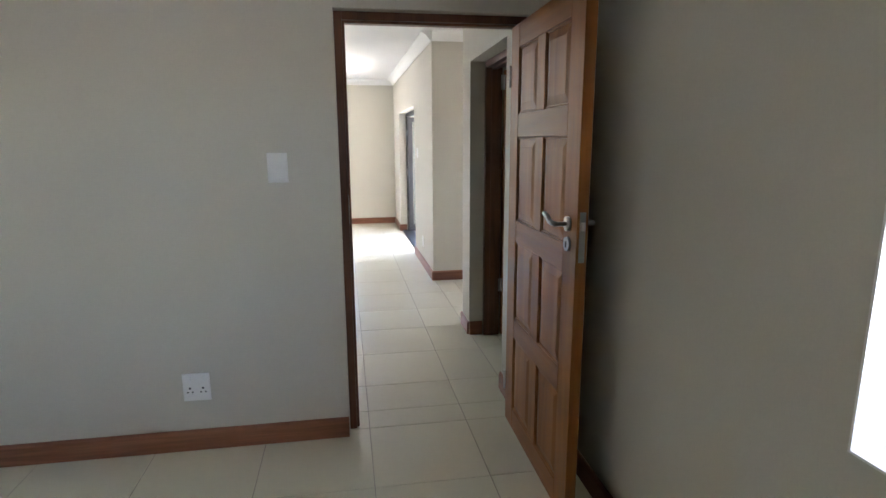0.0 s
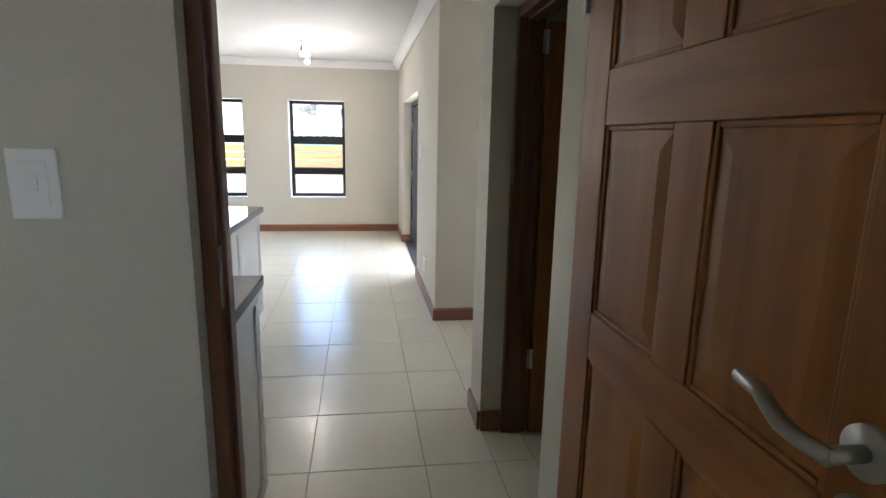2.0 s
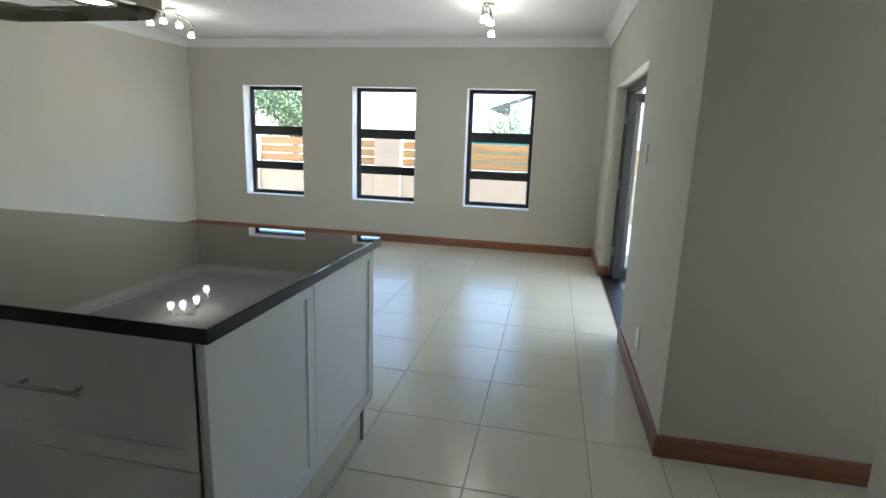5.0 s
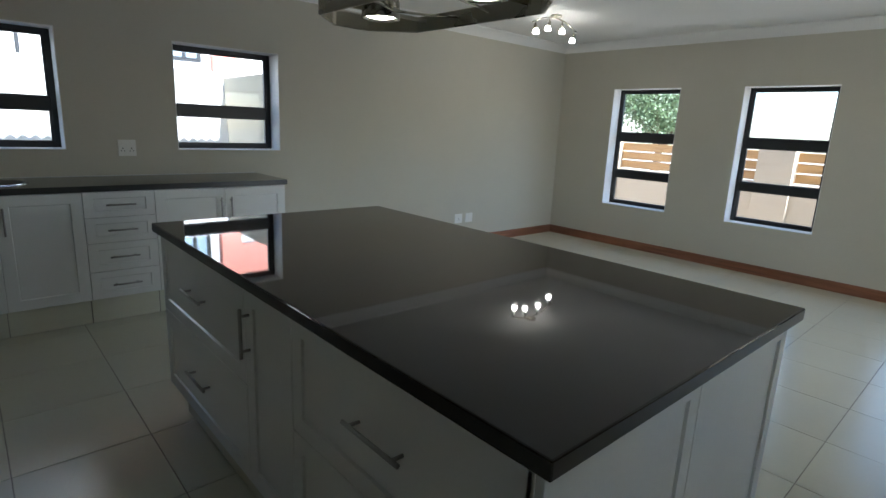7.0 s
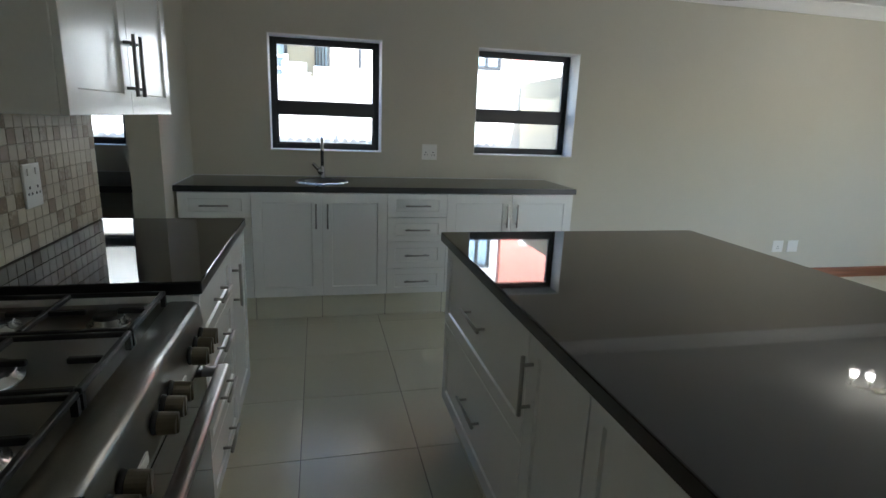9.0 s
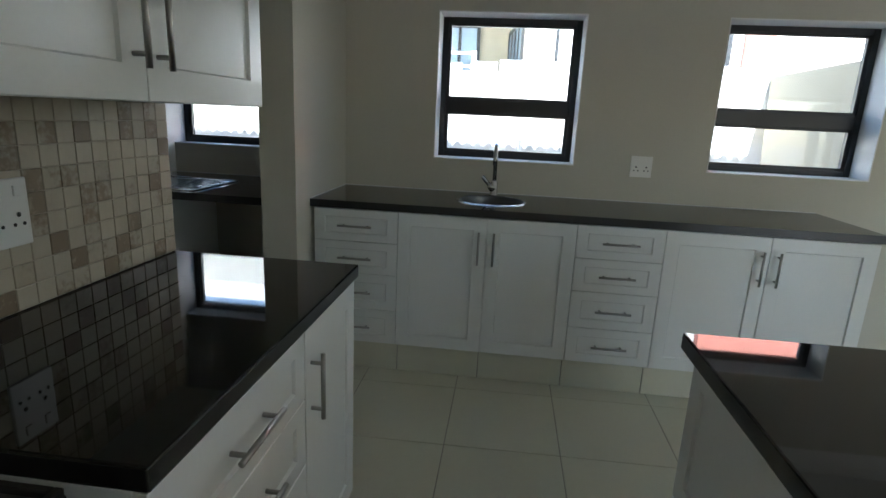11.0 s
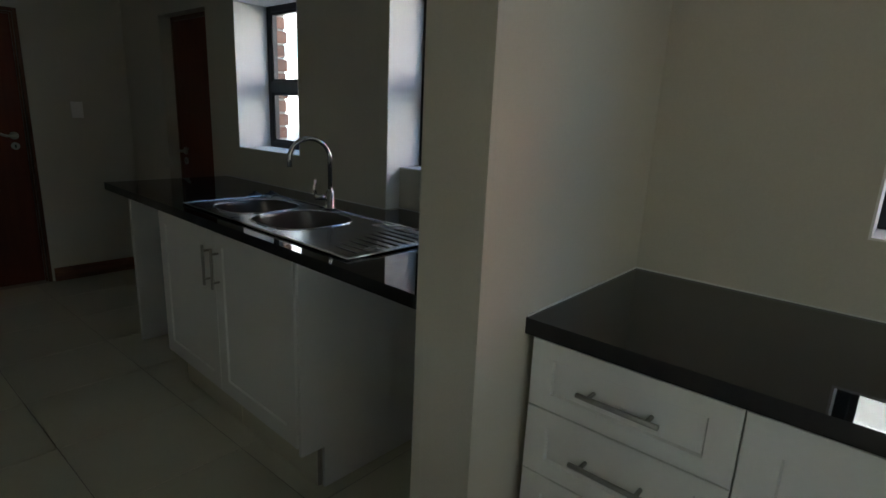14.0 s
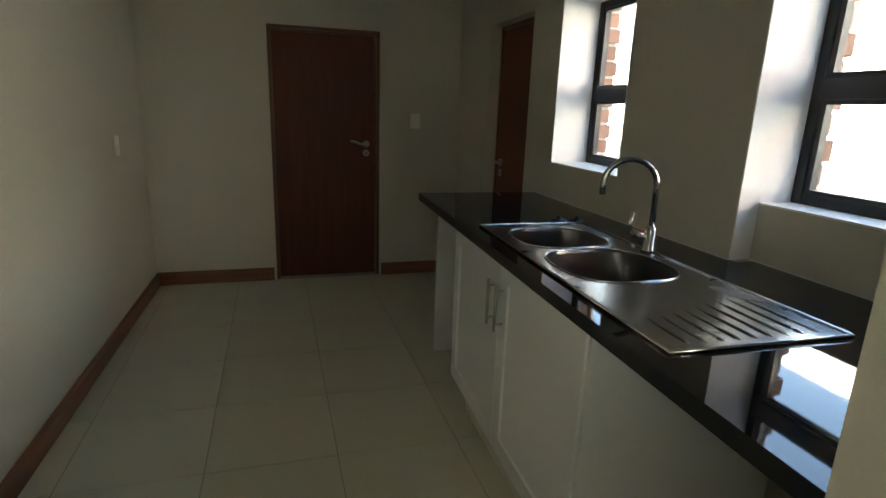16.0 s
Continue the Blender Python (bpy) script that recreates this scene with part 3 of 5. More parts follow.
def patio_door():
    """A folding door: head, jambs and floor track, with its leaves folded back against the far jamb."""
    x0 = XR + SKEW * (PY0 - 6.71)
    th = thing("patio_door", (x0, PY0, 0), math.degrees(-SKEW), "open black aluminium folding patio door with glass panes", "door", kind="structure")
    w, h = PY1 - PY0, PZ
    part("frame", boxes((0.11, 0.18, 0.001, 0.05, 0.016, h - 0.001), (0.11, 0.18, w - 0.05, w - 0.001, 0.016, h - 0.001), (0.11, 0.18, 0.05, w - 0.05, h - 0.055, h - 0.001), bev=0.003), M_ALU, th)
    part("track", boxes((0.03, 0.19, 0.001, w - 0.001, 0.001, 0.012), bev=0.002), M_ALU, th, "black aluminium floor track")
    for y in (w - 0.085, w - 0.145, w - 0.205):
        a, b, lo, hi = 0.115, 0.76, 0.03, h - 0.07
        s = part("leaf", boxes((a, a + 0.075, y - 0.022, y + 0.022, lo, hi), (b - 0.075, b, y - 0.022, y + 0.022, lo, hi), (a + 0.075, b - 0.075, y - 0.022, y + 0.022, lo, lo + 0.09), (a + 0.075, b - 0.075, y - 0.022, y + 0.022, hi - 0.075, hi), bev=0.003), M_ALU, th, "black aluminium folding leaf")
        part("pane", boxes((a + 0.07, b - 0.07, y - 0.004, y + 0.004, lo + 0.085, hi - 0.07)), M_GLASS, s, "clear glass pane")
        for z in (0.30, 0.98, 1.62):
            bm = bmesh.new()
            rod(bm, (a - 0.006, y + 0.03, z - 0.045), (a - 0.006, y + 0.03, z + 0.045), 0.008, 10)
            part("hinge", bm, M_HANDLE, s, "grey metal hinge")
    return th


patio_door()


# ---- kitchen units ----
def bar_handle(parent, x0, z0, x1, z1, y=-0.02):
    """A steel T-bar handle between two points of a front."""
    d = Vector((x1 - x0, 0, z1 - z0)).normalized()
    bm = bmesh.new()
    p, q = Vector((x0, y - 0.03, z0)), Vector((x1, y - 0.03, z1))
    rod(bm, p, q, 0.006, 12)
    for c in (p + 0.025 * d, q - 0.025 * d):
        rod(bm, c, c + Vector((0, 0.032, 0)), 0.005, 10)
    return part("handle", bm, M_HANDLE, parent, "brushed steel bar handle", True)


def shaker(name, parent, x0, x1, z0, z1, rail=0.06, label=""):
    """A front with a recessed centre panel, its face at y=-0.02."""
    g = 0.0015
    x0, x1, z0, z1 = x0 + g, x1 - g, z0 + g, z1 - g
    rz = min(rail, (z1 - z0) * 0.24)
    bm = bmesh.new()

    def loop(x, z, y):
        return [bm.verts.new(c) for c in ((x0 + x, y, z0 + z), (x1 - x, y, z0 + z), (x1 - x, y, z1 - z), (x0 + x, y, z1 - z))]

    back, edge, lip = loop(0, 0, -0.0015), loop(0, 0, -0.0185), loop(0.0015, 0.0015, -0.02)
    i1, i2 = loop(rail, rz, -0.02), loop(rail + 0.004, rz + 0.004, -0.0125)
    for a, b in zip((back, edge, lip, i1), (edge, lip, i1, i2)):
        for k in range(4):
            bm.faces.new((a[k], a[(k + 1) % 4], b[(k + 1) % 4], b[k]))
    bm.faces.new(i2), bm.faces.new(back)
    return part(name, bm, M_CAB, parent, label)


def carcass(th, w, d, z0, z1, toe=0.05, sink=False):
    """The box of a unit on its tiled plinth; under a sink it is open at the top, with side boards and rails."""
    top = z1 - 0.20 if sink else z1
    part("body", boxes((0.0005, w - 0.0005, 0, d, z0, top), bev=0.0015, seg=1), M_CABIN, th)
    if sink:
        for a, b in ((0.0005, 0.016), (w - 0.016, w - 0.0005)):
            part("side_board", boxes((a, b, 0, d, top, z1)), M_CABIN, th)
        part("front_rail", boxes((0.016, w - 0.016, 0, 0.016, top, z1)), M_CABIN, th)
    n = max(1, round(w / 0.5))
    part("plinth", boxes((0.001, w - 0.001, toe + 0.006, toe + 0.02, 0.001, z0 - 0.001)), M_GROUT, th)
    for k in range(n):
        part("plinth_tile", boxes((w * k / n + 0.0025, w * (k + 1) / n - 0.0025, toe, toe + 0.0055, 0.003, z0 - 0.002), bev=0.001, seg=1), M_TILE, th, "pale plinth tile")


def unit(loc, rz, w, d, fronts, label, z0=0.185, z1=0.913, group="", toe=0.05, sink=False):
    """A base unit: fronts are (kind, x0, x1, z0, z1, handle) with handle 'h', 'l', 'r', '' for level, upright left, upright right, none."""
    th = thing("base_cabinet", loc, rz, label, "cabinet", group)
    carcass(th, w, d, z0, z1, toe, sink)
    for kind, a, b, lo, hi, hd in fronts:
        f = shaker(kind, th, a, b, lo, hi, 0.055 if kind == "drawer_front" else 0.065)
        m, zm = (a + b) / 2, (lo + hi) / 2
        if hd == "h":
            bar_handle(f, m - 0.088, zm, m + 0.088, zm)
        elif hd == "t":
            bar_handle(f, m - 0.11, hi - 0.17, m + 0.11, hi - 0.17)
        elif hd in "lr" and hd:
            x = a + 0.038 if hd == "l" else b - 0.038
            bar_handle(f, x, hi - 0.24, x, hi - 0.07)
    return th


DRAWERS = [(0.185, 0.375), (0.375, 0.570), (0.570, 0.742), (0.742, 0.911)]


def drawers(w):
    return [("drawer_front", 0, w, lo, hi, "h") for lo, hi in DRAWERS]


def dull_edges(ob):
    """The sawn edges of a granite slab are duller than its polished top."""
    ob.data.materials.append(M_EDGE)
    for p in ob.data.polygons:
        p.material_index = 1 if abs(p.normal.z) < 0.3 else 0
    return ob


def worktop(name, x0, x1, y0, y1, label, z0=0.915, z1=0.954, bev=0.004):
    return tagged(dull_edges(part(name, boxes((x0, x1, y0, y1, z0, z1), bev=bev), M_GRANITE)), label, "worktop")


XKC = -4.008
KD = 0.585
G1 = "white units under the kitchen windows"
unit((XKC, 3.935, 0), 90, 0.445, KD, drawers(0.445), "white shaker drawer unit with four drawers", group=G1)
unit((XKC, 4.38, 0), 90, 0.90, KD, [("door", 0, 0.455, 0.185, 0.911, "r"), ("door", 0.455, 0.90, 0.185, 0.911, "l")], "white shaker sink unit with two doors", group=G1, sink=True)
unit((XKC, 5.28, 0), 90, 0.425, KD, drawers(0.425), "narrow white shaker drawer unit with four drawers", group=G1)
unit((XKC, 5.705, 0), 90, 0.965, KD, [("door", 0, 0.485, 0.185, 0.911, "r"), ("door", 0.485, 0.965, 0.185, 0.911, "l")], "white shaker base unit with two doors", group=G1)


def holed_worktop(name, x0, x1, y0, y1, holes, label, z0=0.915, z1=0.954):
    """A worktop with rectangular or round cut-outs: hole = (cx, cy, rx, ry, squareness)."""
    bm = bmesh.new()
    xs = sorted({x0, x1, *[h[0] - h[2] - 0.02 for h in holes], *[h[0] + h[2] + 0.02 for h in holes]})
    ys = sorted({y0, y1, *[h[1] - h[3] - 0.02 for h in holes], *[h[1] + h[3] + 0.02 for h in holes]})
    for a, b in zip(xs, xs[1:]):
        for c, d in zip(ys, ys[1:]):
            h = next((h for h in holes if a < h[0] < b and c < h[1] < d), None)
            if not h:
                for z in (z0, z1):
                    bm.faces.new([bm.verts.new(p) for p in ((a, c, z), (b, c, z), (b, d, z), (a, d, z))])
                continue
            n = 48
            for z in (z0, z1):
                ring, out = [], []
                for k in range(n):
                    t = math.tau * k / n
                    ct, st = math.cos(t), math.sin(t)
                    sq = 1 / (abs(ct) ** h[4] + abs(st) ** h[4]) ** (1 / h[4])
                    ring.append(bm.verts.new((h[0] + h[2] * ct * sq, h[1] + h[3] * st * sq, z)))
                    m = min((b - h[0]) / abs(ct) if abs(ct) > 1e-6 else 9e9, (d - h[1]) / abs(st) if abs(st) > 1e-6 else 9e9)
                    px = h[0] + m * ct if ct > 0 else h[0] + ct * min((h[0] - a) / abs(ct) if abs(ct) > 1e-6 else 9e9, (d - h[1]) / abs(st) if abs(st) > 1e-6 else 9e9)
                    out.append(bm.verts.new((min(max(px, a), b), min(max(h[1] + m * st, c), d), z)))
                for k in range(n):
                    bm.faces.new((ring[k], ring[(k + 1) % n], out[(k + 1) % n], out[k]))
                if z == z0:
                    low = ring
            for k in range(n):
                bm.faces.new((low[k], low[(k + 1) % n], ring[(k + 1) % n], ring[k]))
    for p, q in (((x0, y0), (x1, y0)), ((x1, y0), (x1, y1)), ((x1, y1), (x0, y1)), ((x0, y1), (x0, y0))):
        bm.faces.new([bm.verts.new(v) for v in ((*p, z0), (*q, z0), (*q, z1), (*p, z1))])
    bmesh.ops.remove_doubles(bm, verts=bm.verts, dist=0.0005)
    return tagged(dull_edges(part(name, bm, M_GRANITE)), label, "worktop")


def squircle(rx, ry, p, n=40):
    pts = []
    for k in range(n):
        t = math.tau * k / n
        c, s = math.cos(t), math.sin(t)
        q = 1 / (abs(c) ** p + abs(s) ** p) ** (1 / p)
        pts.append((rx * c * q, ry * s * q))
    return pts


def bowl(bm, cx, cy, z, rx, ry, depth, p, n=40, round_floor=False):
    """A pressed steel bowl with rounded rim and floor."""
    prof = [(1.0, 0.0), (0.985, -0.004), (0.97, -0.012), (0.95, -depth * 0.55), (0.91, -depth * 0.78), (0.83, -depth * 0.93), (0.70, -depth), (0.12, -depth - 0.006)]
    if round_floor:
        prof[3:] = [(0.955, -depth * 0.3), (0.92, -depth * 0.55), (0.84, -depth * 0.76), (0.70, -depth * 0.9), (0.5, -depth * 0.97), (0.18, -depth)]
    rings = []
    for k, dz in prof:
        rings.append([bm.verts.new((cx + k * x, cy + k * y, z + dz)) for x, y in squircle(rx, ry, p, n)])
    for a, b in zip(rings, rings[1:]):
        for k in range(n):
            bm.faces.new((a[k], a[(k + 1) % n], b[(k + 1) % n], b[k]))
    bm.faces.new(rings[-1])
    return rings[0]


# the kitchen worktop under the windows, with its round sink
PREP = (-4.30, 4.84, 0.185, 0.185)
holed_worktop("kitchen_worktop", XL + 0.001, -3.98, 3.917, 6.687, [(*PREP, 2.0)], "black polished granite worktop under the kitchen windows")


def prep_sink():
    th = thing("round_sink", (PREP[0], PREP[1], 0.954), 0, "round stainless steel sink set in the black worktop", "sink")
    bm = bmesh.new()
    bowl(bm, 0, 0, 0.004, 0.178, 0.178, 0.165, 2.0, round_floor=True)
    part("bowl", bm, M_BOWL_SHADED, th, smooth=True)
    bm = lathe(bmesh.new(), [(0.176, 0.003), (0.182, 0.006), (0.192, 0.004), (0.197, 0.001)], seg=40)
    part("rim", bm, M_SINK, th, smooth=True)
    bm = lathe(bmesh.new(), [(0.001, -0.157), (0.03, -0.157), (0.036, -0.159)], seg=24)
    part("drain", bm, M_CHROME, th, smooth=True)


prep_sink()


def swan_tap(loc, rz, height, reach, label, r=0.0105, forward=False):
    """A mixer tap: base, side lever, and a spout that bends over along local +x."""
    th = thing("mixer_tap", loc, rz, label, "tap")
    bm = lathe(bmesh.new(), [(0.001, 0), (0.027, 0), (0.027, 0.006), (0.022, 0.012), (0.021, 0.075), (0.016, 0.085), (0.013, 0.09), (0.001, 0.091)], seg=24)
    part("base", bm, M_CHROME, th, smooth=True)
    pts = [(0, 0, 0.08), (0, 0, height - reach / 2)]
    R = reach / 2
    for k in range(1, 13):
        a = math.pi * k / 12
        pts.append((R - R * math.cos(a), 0, height - R + R * math.sin(a)))
    pts.append((reach, 0, height - R - 0.035))
    part("spout", tube(bmesh.new(), pts, r, 14), M_CHROME, th, smooth=True)
    bm = bmesh.new()
    if forward:
        rod(bm, (0.015, 0, 0.055), (0.068, 0, 0.055), 0.014, 16)
        tube(bm, [(0.062, -0.004, 0.06), (0.070, -0.008, 0.09), (0.062, -0.010, 0.13)], 0.0065)
    else:
        rod(bm, (0, 0, 0.035), (0.002, -0.03, 0.062), 0.024, 18, 0.019)
        tube(bm, [(0.002, -0.022, 0.056), (0.004, -0.045, 0.080), (0.004, -0.062, 0.100), (0.002, -0.072, 0.108)], 0.0125, 12)
    part("lever", bm, M_CHROME, th, "chrome side lever", True)
    return th


swan_tap((-4.515, 4.845, 0.954), 0, 0.30, 0.15, "chrome swan-neck mixer tap behind the round sink", 0.013)

# ---- island ----
IX0, IX1, IY0, IY1 = -2.508, -0.287, 5.327, 6.553
worktop("island_worktop", IX0, IX1, IY0, IY1, "large black polished granite island worktop")
G2 = "white units of the island"
D = 0.57
IF = 5.374
unit((-2.485, IF, 0), 0, 0.948, D, [("drawer_front", 0, 0.948, 0.185, 0.555, "t"), ("drawer_front", 0, 0.948, 0.555, 0.911, "t")], "white shaker island unit with two deep drawers", group=G2)
unit((-1.536, IF, 0), 0, 0.335, D, [("door", 0, 0.335, 0.185, 0.911, "l")], "narrow white shaker pull-out unit in the island", group=G2)
unit((-1.20, IF, 0), 0, 0.862, D, [("drawer_front", 0, 0.862, 0.185, 0.555, "t"), ("drawer_front", 0, 0.862, 0.555, 0.911, "t")], "wide white shaker island unit with two deep drawers", group=G2)
unit((-0.338, 6.53, 0), 180, 1.07, 0.57, [("door", 0, 0.535, 0.185, 0.911, "r"), ("door", 0.535, 1.07, 0.185, 0.911, "l")], "white shaker island unit with two doors", group=G2)
unit((-1.41, 6.53, 0), 180, 1.07, 0.57, [("door", 0, 0.535, 0.185, 0.911, "r"), ("door", 0.535, 1.07, 0.185, 0.911, "l")], "white shaker island unit with two doors", group=G2)


def end_panel(loc, rz, w, z0, z1, label, split):
    """A white end panel clad with shaker fronts, local x along the face."""
    th = thing("end_panel", loc, rz, label, "end panel")
    part("board", boxes((0, w, -0.001, 0.014, z0, z1)), M_CABIN, th)
    for a, b in zip(split, split[1:]):
        shaker("panel", th, a, b, z0, z1, 0.05)
    part("plinth", boxes((0.04, w - 0.02, 0.020, 0.03, 0.001, z0 - 0.001)), M_GROUT, th)
    n = max(1, round(w / 0.5))
    for k in range(n):
        p = (w - 0.06) / n
        part("plinth_tile", boxes((0.04 + p * k + 0.0025, 0.04 + p * (k + 1) - 0.0025, 0.014, 0.0195, 0.003, z0 - 0.002), bev=0.001, seg=1), M_TILE, th, "pale plinth tile")
    return th


end_panel((-0.336, IF - 0.02, 0), 90, 1.178, 0.185, 0.913, "white panelled end of the island", [0, 0.58, 1.178])

# ---- cooking wall ----
CY = 4.462
CKX0, CKX1 = -1.862, -0.96
worktop("hob_worktop", CKX1 + 0.003, 0.092, YK + 0.001, 4.53, "black polished granite worktop beside the cooker")
worktop("hob_worktop", -2.845, CKX0 - 0.003, YK + 0.001, 4.49, "black polished granite worktop at the end of the cooking wall")
G3 = "white units of the cooking wall"
unit((CKX0 - 0.006, CY, 0), 180, 0.55, 0.55, [("drawer_front", 0, 0.55, lo, hi, "h") for lo, hi in DRAWERS], "white shaker drawer unit beside the cooker", group=G3)
unit((CKX0 - 0.558, CY, 0), 180, 0.405, 0.55, [("door", 0, 0.405, 0.185, 0.911, "l")], "white shaker base unit with one door", group=G3)
unit((0.05, CY + 0.03, 0), 180, 0.50, 0.58, [("door", 0, 0.50, 0.185, 0.911, "r")], "white shaker base unit with one door", group=G3)
unit((-0.452, CY + 0.03, 0), 180, 0.505, 0.58, [("door", 0, 0.505, 0.185, 0.911, "l")], "white shaker base unit with one door", group=G3)
end_panel((0.052, YK + 0.012, 0), 90, 0.60, 0.10, 0.913, "white panelled end of the cooking counter", [0, 0.60])


def wall_unit(loc, rz, w, d, h, doors, label):
    th = thing("wall_cabinet", loc, rz, label, "cabinet")
    part("body", boxes((0, w, 0, d, 0, h), bev=0.0015, seg=1), M_CAB, th)
    for a, b, s in doors:
        f = shaker("door", th, a, b, 0, h, 0.065)
        x = b - 0.035 if s == "r" else a + 0.035
        bar_handle(f, x, 0.06, x, 0.25)
    return th


wall_unit((-1.83, 4.203, 1.398), 180, 0.975, 0.30, 0.82, [(0, 0.485, "r"), (0.485, 0.975, "l")], "white shaker wall cabinet with two doors")
wall_unit((0.062, 4.203, 1.427), 180, 0.95, 0.30, 0.79, [(0, 0.475, "r"), (0.475, 0.95, "l")], "white shaker wall cabinet with two doors beside the doorway")


def cooker():
    """A freestanding five-burner gas range with a steel front; local x along its width, front towards local -y."""
    w, d, ht = 0.9, 0.56, 0.91
    th = thing("gas_cooker", (CKX1 - 0.001, 4.475, 0), 180, "stainless steel gas range cooker with five burners", "cooker")
    part("body", boxes((0.002, w - 0.002, 0.03, d, 0.10, 0.86), bev=0.004), M_STEEL, th)
    part("hob_plate", boxes((0.001, w - 0.001, 0.03, d, 0.861, ht - 0.012), bev=0.005), M_HOB, th, "stainless steel hob plate")
    prof = [(0.07, 0.899), (0.016, 0.898), (0.004, 0.895), (-0.004, 0.889), (-0.008, 0.880), (-0.010, 0.866), (-0.020, 0.775), (-0.019, 0.760), (-0.012, 0.755), (0.03, 0.755), (0.03, 0.862), (0.07, 0.890)]
    bm = bmesh.new()
    ends = [[bm.verts.new((x, y, z)) for y, z in prof] for x in (0.001, w - 0.001)]
    for k in range(len(prof)):
        q = (k + 1) % len(prof)
        bm.faces.new((ends[0][k], ends[0][q], ends[1][q], ends[1][k])).smooth = k < 9
    bm.faces.new(ends[0]), bm.faces.new(ends[1])
    part("control_panel", bm, M_HANDLE, th, "curved steel front with the control panel")
    for k in range(8):
        x = (0.14, 0.205, 0.39, 0.455, 0.52, 0.705, 0.77, 0.835)[k]
        bm = bmesh.new()
        rod(bm, (x, -0.014, 0.818), (x, -0.026, 0.817), 0.025, 20, 0.021)
        col = part("knob", bm, M_BLACK, th, "control knob with a black collar", True)
        bm = bmesh.new()
        rod(bm, (x, -0.026, 0.817), (x, -0.060, 0.815), 0.0235, 20, 0.022)
        box(bm, x - 0.005, x + 0.005, -0.063, -0.057, 0.795, 0.836, 0.001, 1)
        part("grip", bm, M_KNOB, col, "bronze-coloured metal grip")
    for x in (0.30, 0.613):
        part("label_plate", boxes((x - 0.03, x + 0.03, -0.0215, -0.0155, 0.772, 0.796), bev=0.001, seg=1), M_PLASTIC, th, "white printed plate between the knobs")
    od = part("oven_door", boxes((0.004, w - 0.004, -0.012, 0.03, 0.25, 0.745), bev=0.004), M_HOB, th)
    part("oven_glass", boxes((0.012, w - 0.012, -0.0145, -0.011, 0.26, 0.738), bev=0.001), M_GRANITE, od, "black oven door glass")
    bm = boxes((0.022, w - 0.022, -0.086, -0.046, 0.690, 0.716), bev=0.0125, seg=4)
    for x in (0.05, w - 0.05):
        box(bm, x - 0.022, x + 0.022, -0.060, -0.011, 0.694, 0.712, 0.006, 2)
    part("oven_handle", bm, M_HANDLE, od, "broad rounded steel oven door handle", True)
    part("drawer", boxes((0.004, w - 0.004, -0.008, 0.03, 0.11, 0.243), bev=0.004), M_STEEL, th)
    for x in (0.06, w - 0.06):
        for y in (0.08, d - 0.06):
            bm = bmesh.new()
            rod(bm, (x, y, 0.001), (x, y, 0.10), 0.018, 12)
            part("foot", bm, M_BLACK, th)
    z = ht - 0.012
    for x, y, r in ((0.16, 0.17, 0.045), (0.16, 0.42, 0.036), (0.45, 0.30, 0.062), (0.74, 0.17, 0.036), (0.74, 0.42, 0.045)):
        bm = lathe(bmesh.new(), [(r + 0.012, 0), (r + 0.012, 0.006), (r, 0.010), (r, 0.018), (r - 0.004, 0.020)], (x, y, z), 28)
        bnr = part("burner", bm, M_SINK, th, "cast burner ring", True)
        bm = lathe(bmesh.new(), [(r - 0.003, 0.0185), (r - 0.003, 0.026), (r - 0.012, 0.029), (0.001, 0.029)], (x, y, z), 28)
        part("burner_cap", bm, M_BLACK, bnr, "black enamel burner cap", True)
    for x0, x1 in ((0.03, 0.305), (0.315, 0.585), (0.595, 0.87)):
        y0, y1, zt, b = 0.07, d - 0.03, z + 0.043, 0.0062
        bm = boxes((x0, x1, y0, y0 + 2 * b, zt - 0.012, zt), (x0, x1, y1 - 2 * b, y1, zt - 0.012, zt), (x0, x0 + 2 * b, y0 + 2 * b, y1 - 2 * b, zt - 0.012, zt), (x1 - 2 * b, x1, y0 + 2 * b, y1 - 2 * b, zt - 0.012, zt),
                   (x0 + 2 * b, x1 - 2 * b, (y0 + y1) / 2 - b, (y0 + y1) / 2 + b, zt - 0.012, zt + 0.001), bev=0.002, seg=1)
        xm = (x0 + x1) / 2
        for ya, yb in ((y0 + 2 * b, y0 + 0.075), (y1 - 0.075, y1 - 2 * b), ((y0 + y1) / 2 - 0.085, (y0 + y1) / 2 - b), ((y0 + y1) / 2 + b, (y0 + y1) / 2 + 0.085)):
            box(bm, xm - b, xm + b, ya, yb, zt - 0.012, zt + 0.001, 0.002, 1)
        for px in (x0 + b, x1 - b):
            for py in (y0 + b, y1 - b):
                box(bm, px - b, px + b, py - b, py + b, z, zt - 0.012)
        part("pan_support", bm, M_BLACK, th, "black cast-iron pan support")
    return th


cooker()

